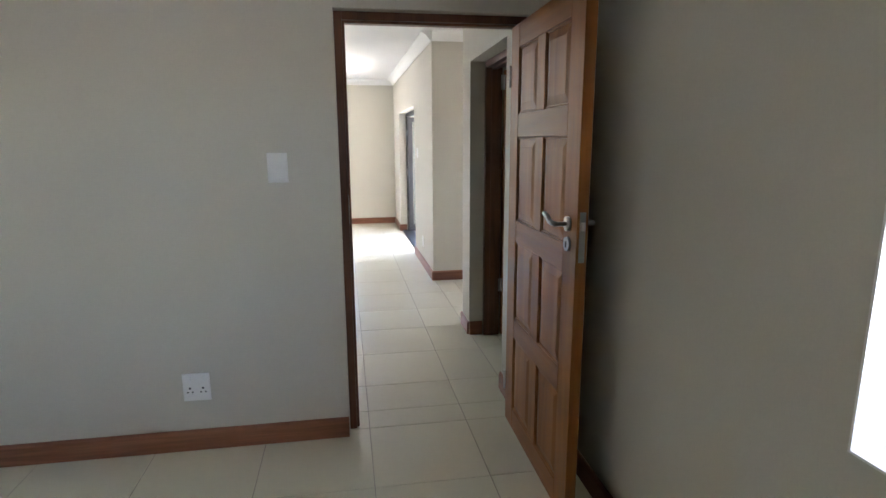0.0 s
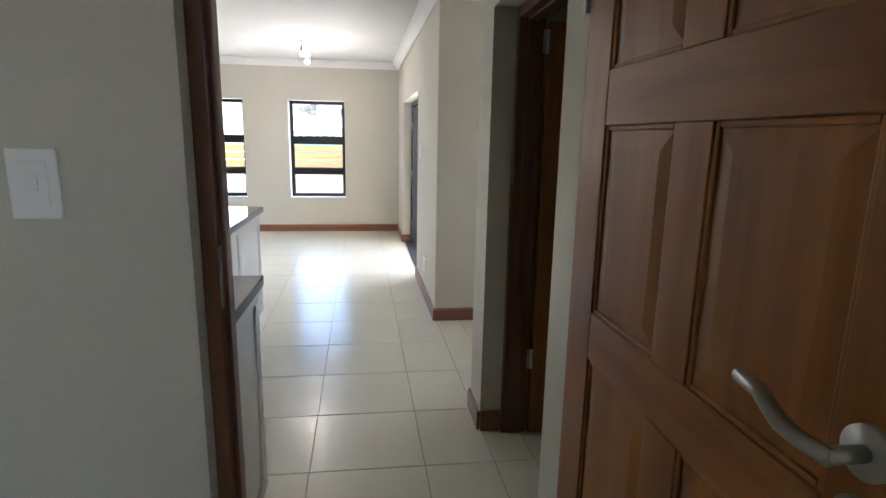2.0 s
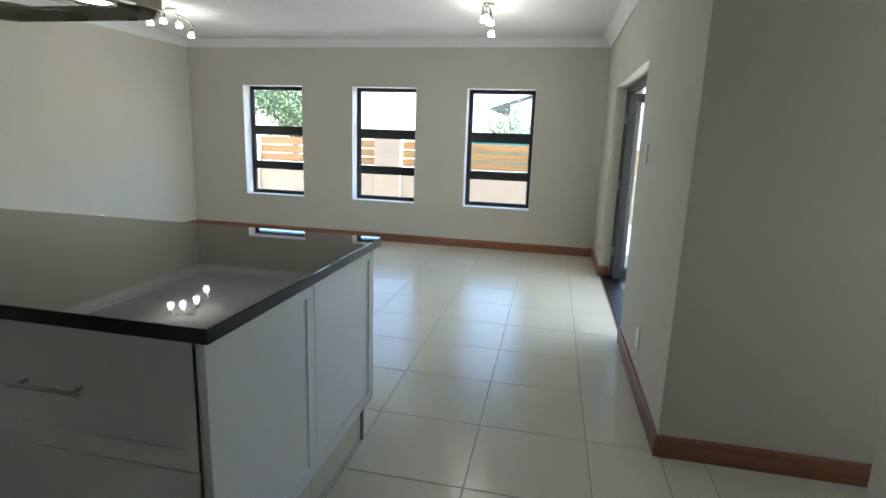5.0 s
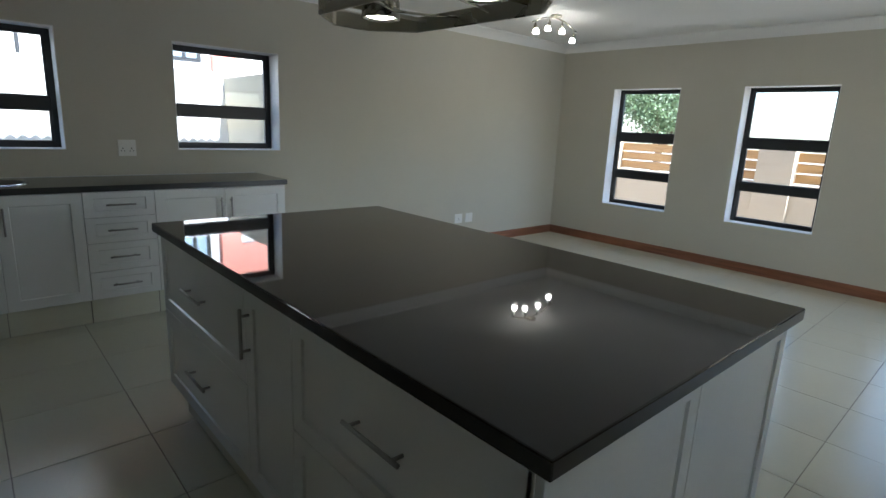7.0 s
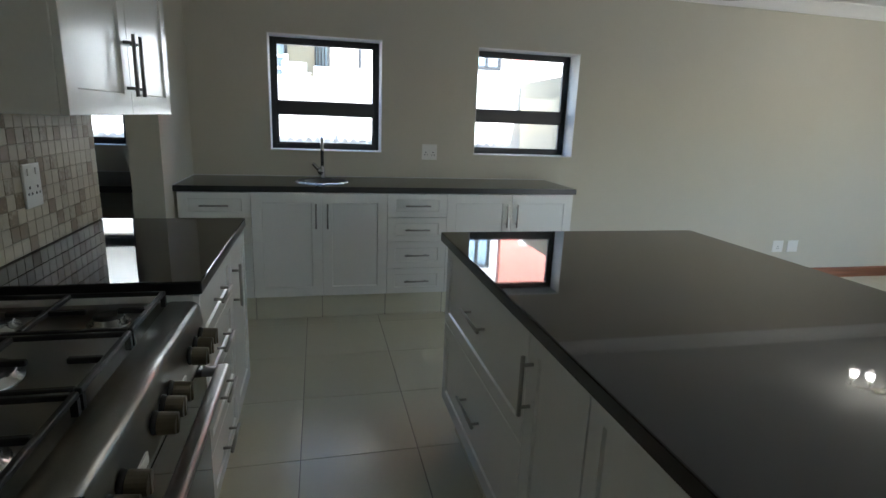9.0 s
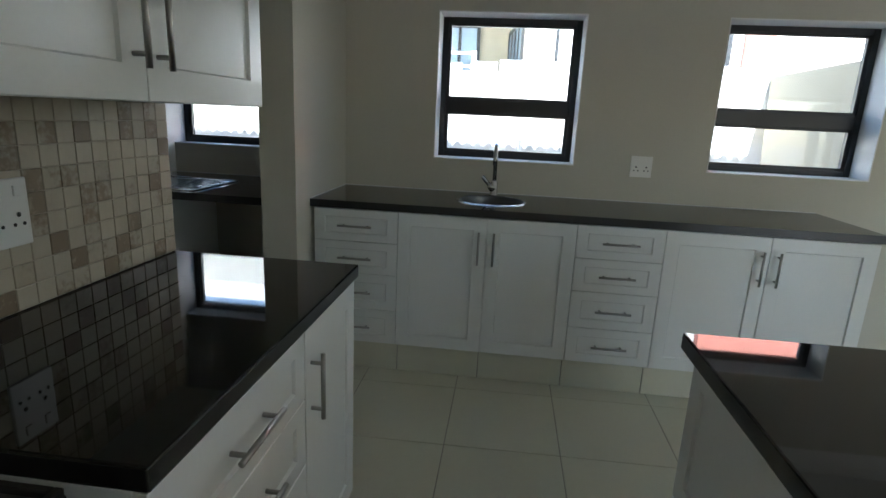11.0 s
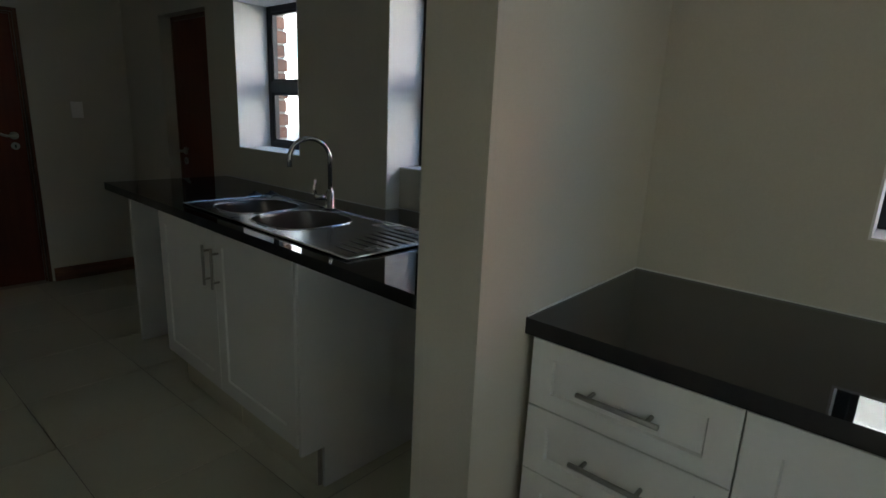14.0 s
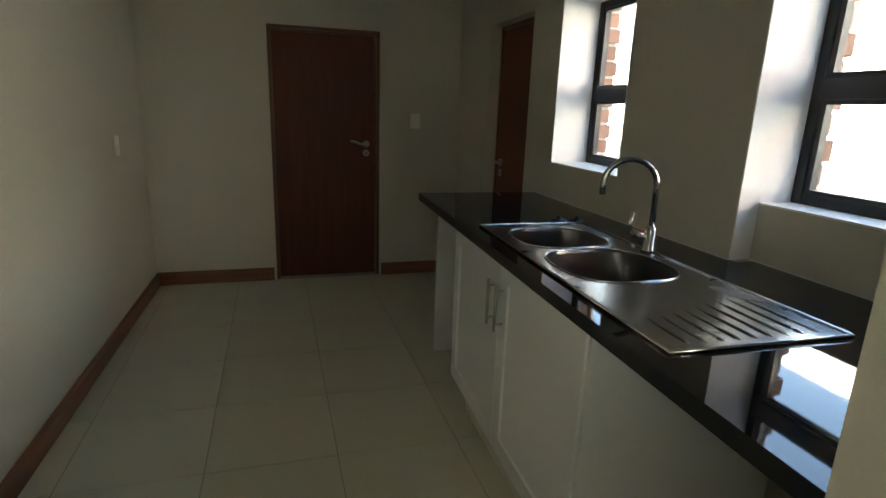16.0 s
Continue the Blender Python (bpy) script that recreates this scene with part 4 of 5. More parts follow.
# ---- scullery ----
stood = set(bpy.data.objects)
SX = -3.915
SINKX, SINKY = (-4.44, -3.978), (2.095, 3.285)
BOWLS = [(-4.205, 2.325, 0.17, 0.155), (-4.205, 2.685, 0.18, 0.18)]
holed_worktop("scullery_worktop", XS + 0.001, SX, 1.20, 3.738, [(b[0], b[1], b[2] - 0.002, b[3] - 0.002, 3.0) for b in BOWLS], "black polished granite scullery worktop with a sink")
tagged(part("worktop_strip", boxes((XS - 0.079, XS + 0.0005, 2.708, 3.738, 0.915, 0.954)), M_GRANITE), "black granite strip filling the window recess", "worktop")
unit((SX - 0.045, 1.88, 0), 90, 1.16, 0.60, [("door", 0, 0.57, 0.195, 0.911, "r"), ("door", 0.57, 1.155, 0.195, 0.911, "l")], "white shaker sink unit with two doors in the scullery", z0=0.195, toe=0.06, sink=True)
bm = bmesh.new()
front = [(SX - 0.645, 0.001), (SX - 0.125, 0.001), (SX - 0.125, 0.175), (SX - 0.026, 0.175), (SX - 0.026, 0.913), (SX - 0.645, 0.913)]
pa, pb = [[bm.verts.new((x, y, z)) for x, z in front] for y in (3.046, 3.062)]
bm.faces.new(pa), bm.faces.new(pb)
for k in range(6):
    bm.faces.new((pa[k], pa[(k + 1) % 6], pb[(k + 1) % 6], pb[k]))
tagged(part("end_panel", bm, M_CAB), "white end panel notched at the toe beside the scullery sink unit", "end panel")
tagged(part("gable_panel", boxes((XS + 0.05, SX - 0.11, 1.20, 1.23, 0.001, 0.913), bev=0.002), M_CAB), "white supporting panel under the end of the worktop", "panel")


def double_sink():
    """A pressed double-bowl sink with a ribbed drainer lying on the worktop."""
    th = thing("double_sink", (0, 0, 0.955), 0, "stainless steel double-bowl sink with ribbed drainer", "sink")
    bm = bmesh.new()
    x0, x1, y0, y1, z = SINKX[0], SINKX[1], SINKY[0], SINKY[1], 0.004
    # the plate, in cells about the two bowls
    ys = [y0, (y0 + BOWLS[0][1] - BOWLS[0][3]) / 2, (BOWLS[0][1] + BOWLS[1][1]) / 2, BOWLS[1][1] + BOWLS[1][3] + 0.02, y1]
    for i, b in enumerate(BOWLS):
        c0, c1 = (y0 if i == 0 else ys[2]), ys[i + 2]
        n = 40
        ring = [bm.verts.new((b[0] + px, b[1] + py, z)) for px, py in squircle(b[2], b[3], 3.0, n)]
        out = []
        for k in range(n):
            t = math.tau * k / n
            ct, st = math.cos(t), math.sin(t)
            kx = ((x1 - b[0]) / ct if ct > 0 else (b[0] - x0) / -ct) if abs(ct) > 1e-6 else 9e9
            ky = ((c1 - b[1]) / st if st > 0 else (b[1] - c0) / -st) if abs(st) > 1e-6 else 9e9
            m = min(kx, ky)
            out.append(bm.verts.new((b[0] + m * ct, b[1] + m * st, z)))
        for k in range(n):
            bm.faces.new((ring[k], ring[(k + 1) % n], out[(k + 1) % n], out[k]))
    bm.faces.new([bm.verts.new(p) for p in ((x0, ys[3], z), (x1, ys[3], z), (x1, y1, z), (x0, y1, z))])
    part("deck", bm, M_SINK, th)
    rim = bmesh.new()
    tube(rim, [(x0, y0, 0.004), (x1, y0, 0.004), (x1, y1, 0.004), (x0, y1, 0.004), (x0, y0, 0.004)], 0.006, 8)
    part("rim", rim, M_CHROME, th, smooth=True)
    for b in BOWLS:
        bm = bmesh.new()
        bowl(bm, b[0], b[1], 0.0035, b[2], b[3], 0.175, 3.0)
        part("bowl", bm, M_BOWL_SHADED, th, smooth=True)
        part("bowl_edge", tube(bmesh.new(), [(b[0] + px * 1.01, b[1] + py * 1.01, 0.004) for px, py in squircle(b[2], b[3], 3.0, 40) + squircle(b[2], b[3], 3.0, 40)[:1]], 0.004, 6), M_CHROME, th, smooth=True)
        part("drain", lathe(bmesh.new(), [(0.001, -0.171), (0.03, -0.171), (0.038, -0.174)], (b[0], b[1], 0), 24), M_CHROME, th, smooth=True)
    for k in range(9):
        x = x0 + 0.06 + k * 0.042
        bm = bmesh.new()
        tube(bm, [(x, y1 - 0.27 + 0.012 * k, 0.0015), (x, y1 - 0.22 + 0.012 * k, 0.0042), (x, y1 - 0.045, 0.0048), (x, y1 - 0.03, 0.0015)], 0.0034, 8)
        part("drainer_rib", bm, M_SINK, th, smooth=True)
    return th


double_sink()
swan_tap((-4.435, 2.555, 0.960), -22, 0.31, 0.175, "tall chrome swan-neck mixer tap behind the double sink", forward=True)
bm = lathe(bmesh.new(), [(0.001, 0), (0.034, 0), (0.036, 0.004), (0.03, 0.009), (0.012, 0.012), (0.010, 0.022), (0.001, 0.024)], seg=24)
plug = tagged(part("sink_plug", bm, M_BLACK, smooth=True), "loose black sink plug lying on the worktop", "plug")
plug.location = (-4.36, 2.02, 0.955)
plug2 = tagged(plug.copy(), "loose black sink plug lying on the worktop", "plug")
scene.collection.objects.link(plug2)
plug2.location = (-4.435, 2.045, 0.955)


# the scullery counter stands slightly askew to its wall
turned = Matrix.Translation((SX, 3.0, 0)) @ Matrix.Rotation(radians(-1.35), 4, "Z") @ Matrix.Translation((-SX, -3.0, 0))
bpy.context.view_layer.update()
for ob in set(bpy.data.objects) - stood:
    if not ob.parent:
        ob.matrix_world = turned @ ob.matrix_world


def seam(*dims):
    return tagged(part("silicone_seam", boxes(dims), M_SEAM), "thin white silicone seam along the back of the worktop", "seam", kind="structure")


seam(XL + 0.001, XL + 0.006, 3.917, 6.687, 0.9545, 0.9585)
seam(XL + 0.006, -3.985, 3.9155, 3.9195, 0.9545, 0.9585)
seam(XS + 0.001, XS + 0.005, 1.18, 2.70, 0.9545, 0.9580)
seam(XS - 0.079, XS - 0.075, 2.708, 3.738, 0.9545, 0.9580)


# ---- switches and sockets ----
def switch(loc, rz, label, w=0.075, h=0.115, sockets=0, rockers=1):
    """A wall plate facing local -y, with rockers or three-pin sockets."""
    th = thing("wall_socket" if sockets else "light_switch", loc, rz, label, "socket" if sockets else "switch")
    part("plate", boxes((-w / 2, w / 2, -0.009, 0, -h / 2, h / 2), bev=0.003), M_PLASTIC, th)
    if sockets:
        for k in range(sockets):
            x = (k - (sockets - 1) / 2) * w / sockets * 0.95
            for px, pz, r in ((0, 0.012, 0.005), (-0.011, -0.008, 0.004), (0.011, -0.008, 0.004)):
                bm = bmesh.new()
                rod(bm, (x + px, -0.0085, pz - h * 0.12), (x + px, -0.0098, pz - h * 0.12), r, 12)
                part("pin_hole", bm, M_DARK, th)
            part("rocker", boxes((x - 0.008, x + 0.008, -0.013, -0.008, h * 0.24, h * 0.40), bev=0.002), M_PLASTIC, th)
    else:
        part("inset", boxes((-w * 0.3, w * 0.3, -0.0105, -0.008, -h * 0.33, h * 0.33), bev=0.001), M_PLASTIC, th)
        for k in range(rockers):
            z = (k - (rockers - 1) / 2) * 0.03
            part("rocker", boxes((-0.010, 0.010, -0.0145, -0.0095, z - 0.013, z + 0.013), bev=0.002), M_PLASTIC, th)
    return th


switch((-0.15, YB - 0.001, 1.362), 0, "white light switch on the bedroom wall", 0.09, 0.135)
switch((-0.59, YB - 0.001, 0.327), 0, "white double wall socket above the skirting", 0.125, 0.14, sockets=2)
switch((XL + 0.001, 5.688, 1.163), 90, "white double wall socket between the kitchen windows", 0.122, 0.122, sockets=2)
switch((XL + 0.001, 9.215, 0.335), 90, "white wall socket low on the living room wall", 0.12, 0.115, sockets=1)
switch((XL + 0.001, 9.39, 0.335), 90, "white television outlet low on the wall", 0.12, 0.115)
switch((-2.278, YK + 0.013, 1.167), 180, "white double wall socket on the mosaic splashback", 0.105, 0.14, sockets=2)
switch((XR - 0.022, 7.86, 1.34), -90, "white light switch beside the patio door", 0.08, 0.12)
switch((XR - 0.015, 7.44, 0.30), -90, "white wall socket above the skirting", 0.09, 0.12, sockets=1)
switch((XSR - 0.001, 0.34, 1.125), -90, "white light switch on the scullery wall", 0.08, 0.12)
switch((-4.287, YS + 0.001, 1.305), 180, "white light switch beside the scullery door", 0.08, 0.12)


# ---- lamps ----
def spot_bar(loc, label):
    """An arched nickel bar under the ceiling with four small lit spots."""
    th = thing("ceiling_spotlight", loc, 0, label, "spotlight", "ceiling spotlights")
    bm = lathe(bmesh.new(), [(0.001, 0), (0.055, 0), (0.055, -0.016), (0.045, -0.024), (0.001, -0.025)], seg=28)
    part("rose", bm, M_NICKEL, th, smooth=True)
    L = 0.36
    part("bar", tube(bmesh.new(), [(0, L * (k / 8 - 1), -0.03 - 0.085 * (k / 8 - 1) ** 2) for k in range(17)], 0.007, 10), M_NICKEL, th, smooth=True)
    for k, (y, z) in enumerate(((-0.31, -0.100), (-0.105, -0.043), (0.105, -0.045), (0.315, -0.104))):
        lean = (0.012, -0.010, 0.008, -0.012)[k]
        bm = bmesh.new()
        rod(bm, (0, y, z), (0, y, z - 0.03), 0.006, 10)
        rod(bm, (-lean * 0.5, y, z - 0.026), (lean * 0.5, y, z - 0.072), 0.013, 16, 0.021)
        a = part("spot_head", bm, M_NICKEL, th, smooth=True)
        rings = []
        bm = bmesh.new()
        for r, dz in ((0.011, -0.070), (0.021, -0.076), (0.026, -0.094), (0.028, -0.112), (0.023, -0.118), (0.007, -0.112)):
            rings.append([bm.verts.new((lean + r * (1 + 0.16 * math.cos(5 * q)) * math.cos(q), y + r * (1 + 0.16 * math.cos(5 * q)) * math.sin(q), z + dz)) for q in [math.tau * j / 30 for j in range(30)]])
        for p, q in zip(rings, rings[1:]):
            for j in range(30):
                bm.faces.new((p[j], p[(j + 1) % 30], q[(j + 1) % 30], q[j]))
        bm.faces.new(rings[0]), bm.faces.new(rings[-1])
        part("bulb", bm, M_BULB, a, "glowing frosted glass bulb with five lobes", True)
    return th


spot_bar((-0.27, 9.36, H), "nickel ceiling bar with four lit spots near the patio door")
spot_bar((-3.48, 9.35, H), "nickel ceiling bar with four lit spots near the far corner")


def pendant():
    """An oblong satin nickel frame hung over the island with four downlight heads in it."""
    cx, cy, z = -1.21, 5.81, 1.757
    th = thing("pendant_lamp", (cx, cy, z), 0, "oblong satin nickel pendant frame with lit downlights", "pendant lamp")
    a, b, c, hgt, t = 0.42, 0.20, 0.13, 0.052, 0.010
    oct_ = [(a, -b + c), (a, b - c), (a - c, b), (-a + c, b), (-a, b - c), (-a, -b + c), (-a + c, -b), (a - c, -b)]
    bm = bmesh.new()
    k = 1 - t / b
    rings = []
    for s, zz in ((1, 0), (1, hgt), (k, hgt), (k, 0)):
        rings.append([bm.verts.new((x - (1 - s) * b * (1 if x > 0 else -1), y * s, zz)) for x, y in oct_])
    for i in range(4):
        p, q = rings[i], rings[(i + 1) % 4]
        for j in range(8):
            bm.faces.new((p[j], p[(j + 1) % 8], q[(j + 1) % 8], q[j]))
    bmesh.ops.bevel(bm, geom=bm.edges[:], offset=0.003, segments=1, affect="EDGES")
    part("frame", bm, M_NICKEL, th)
    for i, x in enumerate((-0.235, 0.235)):
        y = 0.0
        bm = bmesh.new()
        tube(bm, [(x * 0.4, -b + 0.01, 0.03), (x * 0.42, -0.1, 0.028), (x * 0.62, -0.02, 0.024), (x * 0.5, 0.09, 0.026), (x * 0.3, b - 0.01, 0.03)], 0.004, 8)
        part("cross_wire", bm, M_NICKEL, th, smooth=True)
        bm = lathe(bmesh.new(), [(0.001, 0.135), (0.04, 0.133), (0.06, 0.118), (0.063, 0.0), (0.058, 0.0), (0.057, 0.014)], (x, y, 0.012), 32)
        h = part("shade", bm, M_NICKEL, th, smooth=True)
        bm = lathe(bmesh.new(), [(0.001, 0.002), (0.040, 0.005), (0.0565, 0.013)], (x, y, 0.012), 28)
        part("bulb", bm, M_BULB, h, "glowing warm white lens", True)
    for x in (-0.235, 0.235):
        bm = bmesh.new()
        rod(bm, (x, 0, 0.145), (x, 0, H - z - 0.02), 0.004, 8)
        part("rod", bm, M_NICKEL, th)
        part("cross_bar", boxes((x - 0.006, x + 0.006, -b + 0.008, -0.0655, 0.028, 0.040)), M_NICKEL, th)
        part("cross_bar", boxes((x - 0.006, x + 0.006, 0.0655, b - 0.008, 0.028, 0.040)), M_NICKEL, th)
    part("ceiling_plate", boxes((-0.4, 0.4, -0.04, 0.04, H - z - 0.022, H - z - 0.001), bev=0.004), M_NICKEL, th)
    return th


pendant()

# ---- outside ----
slab("ground", -60, 60, -60, 80, -0.5, -0.21, M_PAVE, "pale paved ground round the house", "ground")
slab("patio_pavement", XR + 0.27, 7.0, 6.94, 16.0, -0.2, -0.02, M_PAVE, "sunlit pale patio paving", "pavement")


def boundary_wall():
    th = thing("boundary_wall", (0, 14.2, -0.21), 0, "cream plastered boundary wall with timber slat infill", "wall")
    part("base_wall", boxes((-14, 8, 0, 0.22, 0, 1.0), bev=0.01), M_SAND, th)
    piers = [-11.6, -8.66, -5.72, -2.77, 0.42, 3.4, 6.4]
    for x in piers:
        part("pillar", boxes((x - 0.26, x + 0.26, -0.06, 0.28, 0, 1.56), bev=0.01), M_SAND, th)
    for p, q in zip(piers, piers[1:]):
        for k in range(3):
            z = 1.02 + k * 0.16
            part("slat", boxes((p + 0.27, q - 0.27, 0.08, 0.11, z, z + 0.14), bev=0.004, seg=1), M_FENCE, th, "orange pine slat")
    return th


boundary_wall()


# ---- roof, neighbours and garden ----
def corrugated(name, x0, x1, y0, y1, z0, z1, label):
    """A corrugated roof sheet, its ribs running along x and waving along y."""
    bm = bmesh.new()
    n = int((y1 - y0) / 0.0166)
    rows = []
    for i in range(n + 1):
        y = y0 + (y1 - y0) * i / n
        w = 0.02 * math.sin(math.tau * (y - y0) / 0.10)
        rows.append([bm.verts.new((x, y, z + w)) for x, z in ((x0, z0), (x1, z1))])
    for a, b in zip(rows, rows[1:]):
        bm.faces.new((a[0], a[1], b[1], b[0]))
    ob = part(name, bm, M_ROOF)
    m = ob.modifiers.new("thickness", "SOLIDIFY")
    m.thickness = 0.012
    return tagged(ob, label, "roof", kind="structure")


corrugated("roof_west", -5.22, -1.9, -2.2, 11.8, 2.92, 3.55, "grey corrugated roof sheet over the house")
corrugated("roof_east", -1.9, 2.42, -2.2, 7.2, 3.55, 2.84, "grey corrugated roof sheet over the house")
corrugated("roof_patio", -1.9, 3.8, 7.2, 11.8, 3.55, 2.72, "grey corrugated roof sheet over the house and patio")


def brick_jamb(y1):
    """The face-brick outer leaf beside a scullery window, laid in courses with raked joints."""
    th = thing("brick_jamb", (XO - 0.055, y1, 0), 0, "red face-brick jamb outside the scullery window", "brickwork", kind="structure")
    part("mortar", boxes((-0.045, 0.045, -0.23, -0.012, 0.0, 2.3)), M_MORTAR, th)
    bm = boxes((-0.053, 0.053, -0.11, 0.11, -0.036, 0.036), bev=0.004, seg=1)
    me = bpy.data.meshes.new("brick")
    bm.to_mesh(me)
    bm.free()
    me.materials.append(M_BRICK)
    for k in range(27):
        ob = new("brick", me)
        ob.parent = th
        ob.location = (0.0, -0.115 + (0.018 if k % 2 else -0.004), 0.04 + k * 0.085)
    return th


brick_jamb(SC_WINDOWS[0][0] - 0.07)
brick_jamb(SC_WINDOWS[1][0] - 0.04)


def neighbour_wall():
    th = thing("garden_wall", (-6.7, 0, -0.21), 0, "sunlit white plastered garden wall between the houses", "wall")
    part("wall", boxes((-0.22, 0, -9, 4.78, 0, 2.00)), M_LIME, th)
    part("raised_wall", boxes((-0.22, 0, 4.781, 9.4, 0, 2.11)), M_LIME, th)
    part("coping", boxes((-0.222, 0.002, -9, 4.78, 2.001, 2.035), bev=0.006), M_WHITE, th, "white coping along the wall top")
    part("coping", boxes((-0.222, 0.002, 4.781, 9.4, 2.111, 2.145), bev=0.006), M_WHITE, th, "white coping along the wall top")
    bm = bmesh.new()
    rod(bm, (0.035, 5.02, 0.0), (0.035, 5.02, 1.42), 0.018, 10)
    part("downpipe", bm, M_PLASTIC, th, "white pipe against the wall")
    return th


neighbour_wall()
ret = bmesh.new()
vs = [(-6.68, 1.87), (-4.9, 1.89), (-4.9, -0.2), (-6.45, -0.2)]
f0 = [ret.verts.new((x, 7.2, z)) for x, z in vs]
f1 = [ret.verts.new((x, 7.42, z)) for x, z in vs]
ret.faces.new(f0), ret.faces.new(f1)
for k in range(len(vs)):
    ret.faces.new((f0[k], f0[(k + 1) % len(vs)], f1[(k + 1) % len(vs)], f1[k]))
# the wall's shade comes from its darkened plaster colour
tagged(part("return_wall", ret, M_BEIGE_SHADED), "cream plastered return wall beside the house, shade in its colour", "wall")


def garden_chair(loc, rz):
    th = thing("garden_chair", loc, rz, "white moulded plastic garden chair on the terrace", "chair", "terrace chairs")
    part("seat", boxes((-0.24, 0.24, -0.24, 0.22, 0.40, 0.43), bev=0.01), M_PLASTIC, th)
    part("backrest", boxes((-0.24, 0.24, 0.20, 0.24, 0.43, 0.86), bev=0.012), M_PLASTIC, th)
    for x in (-0.22, 0.22):
        part("armrest", boxes((x - 0.025, x + 0.025, -0.22, 0.2, 0.62, 0.65), bev=0.008), M_PLASTIC, th)
        for y in (-0.21, 0.2):
            part("leg", boxes((x - 0.02, x + 0.02, y - 0.02, y + 0.02, 0.0, 0.40)), M_PLASTIC, th)
    return th


def house_window(th, y0, y1, z0, z1, x, bars=2):
    w = part("window", boxes((x, x + 0.06, y0, y0 + 0.07, z0, z1), (x, x + 0.06, y1 - 0.07, y1, z0, z1), (x, x + 0.06, y0 + 0.07, y1 - 0.07, z0, z0 + 0.07), (x, x + 0.06, y0 + 0.07, y1 - 0.07, z1 - 0.07, z1),
                             *[(x, x + 0.06, y0 + (y1 - y0) * k / bars - 0.03, y0 + (y1 - y0) * k / bars + 0.03, z0 + 0.07, z1 - 0.07) for k in range(1, bars)]), M_ALU, th, "dark aluminium window")
    part("pane", boxes((x + 0.02, x + 0.03, y0 + 0.05, y1 - 0.05, z0 + 0.05, z1 - 0.05)), M_PANEX, w, "dark reflecting pane")


M_PANEX = pmat("far_glass", (0.24, 0.31, 0.37), 0.10, var=0.1, bump=0)


def neighbour_house():
    """The neighbour's house above its garden wall: a shaded terrace with windows and chairs, a white wing and a red-plastered block."""
    th = thing("neighbour_house", (-11, 0, -0.21), 0, "neighbouring plastered house with a shaded terrace", "house")
    part("terrace", boxes((-4, 3.9, -9, 16, 0, 1.75)), M_LIME, th)
    part("wall", boxes((-2.4, -2.0, -9, 4.8, 1.751, 3.66)), M_BEIGE_SHADED, th, "beige wall with shade in its colour")
    part("terrace_roof", boxes((-2.4, 1.3, -9, 5.05, 3.661, 3.95)), M_WHITE, th, "white terrace roof slab")
    bm = bmesh.new()
    foot = ((-2.0, 4.80), (0.0, 5.08), (0.0, 5.3), (-2.0, 5.3))
    lo, hi = [[bm.verts.new((x, y, z)) for x, y in foot] for z in (1.751, 3.66)]
    bm.faces.new(lo), bm.faces.new(hi)
    for k in range(4):
        bm.faces.new((lo[k], lo[(k + 1) % 4], hi[(k + 1) % 4], hi[k]))
    part("side_wall", bm, M_CREAM, th)
    d = part("glass_doors", boxes(*[(0.12 + k * 0.42, 0.17 + k * 0.42, -0.05, -0.003, 1.76, 3.27) for k in range(5)], (0.17, 1.80, -0.05, -0.003, 3.2, 3.27)), M_ALU, th, "dark framed glass doors")
    d.location, d.rotation_euler = (-2.0, 4.80, 0), (0, 0, math.atan2(0.28, 2.0))
    part("pane", boxes((0.15, 1.82, -0.03, -0.02, 1.78, 3.22)), M_PANEX, d)
    part("white_wing", boxes((-3.0, 0.0, 5.31, 8.54, 1.751, 6.4)), M_LIME, th, "white plastered wing")
    part("white_front", boxes((-0.2, 0.06, 5.085, 5.26, 1.751, 6.4)), M_LIME, th, "white plastered pier")
    part("wing_roof", boxes((-3.2, 0.4, 5.0, 8.6, 6.41, 6.6)), M_ROOF, th)
    part("red_block", boxes((-3.0, 0.15, 8.55, 8.95, 0.0, 7.2)), M_PINK, th, "red plastered pier")
    part("red_upper", boxes((-3.0, 0.10, 8.951, 11.4, 3.3, 7.2)), M_PINK, th, "red plastered upper storey")
    part("cream_wing", boxes((-3.0, 0.05, 8.951, 18, 0.0, 3.29)), M_LIME, th)
    part("roof", boxes((-5.0, -2.45, -9.4, 5.2, 3.7, 4.3)), M_ROOF, th)
    house_window(th, 2.95, 4.2, 2.2, 3.42, -1.99, 3)
    house_window(th, 6.0, 6.22, 2.2, 4.6, 0.005, 1)
    house_window(th, 7.75, 8.35, 2.6, 3.76, 0.005, 2)
    bm = bmesh.new()
    rod(bm, (0.03, 5.6, 1.76), (0.03, 5.6, 6.3), 0.03, 10)
    part("downpipe", bm, M_ALU, th, "dark downpipe on the wing")
    for k in range(4):
        part("balustrade_rail", boxes((1.98, 2.02, -9, 4.38, 1.92 + k * 0.17, 1.95 + k * 0.17)), M_WHITE, th)
    for k in range(8):
        y = 4.34 - k * 1.4
        part("balustrade_post", boxes((1.97, 2.03, y, y + 0.06, 1.751, 2.47)), M_WHITE, th)
    return th


neighbour_house()
garden_chair((-11.55, 4.42, 1.54), 100)
garden_chair((-12.0, 3.62, 1.54), 60)


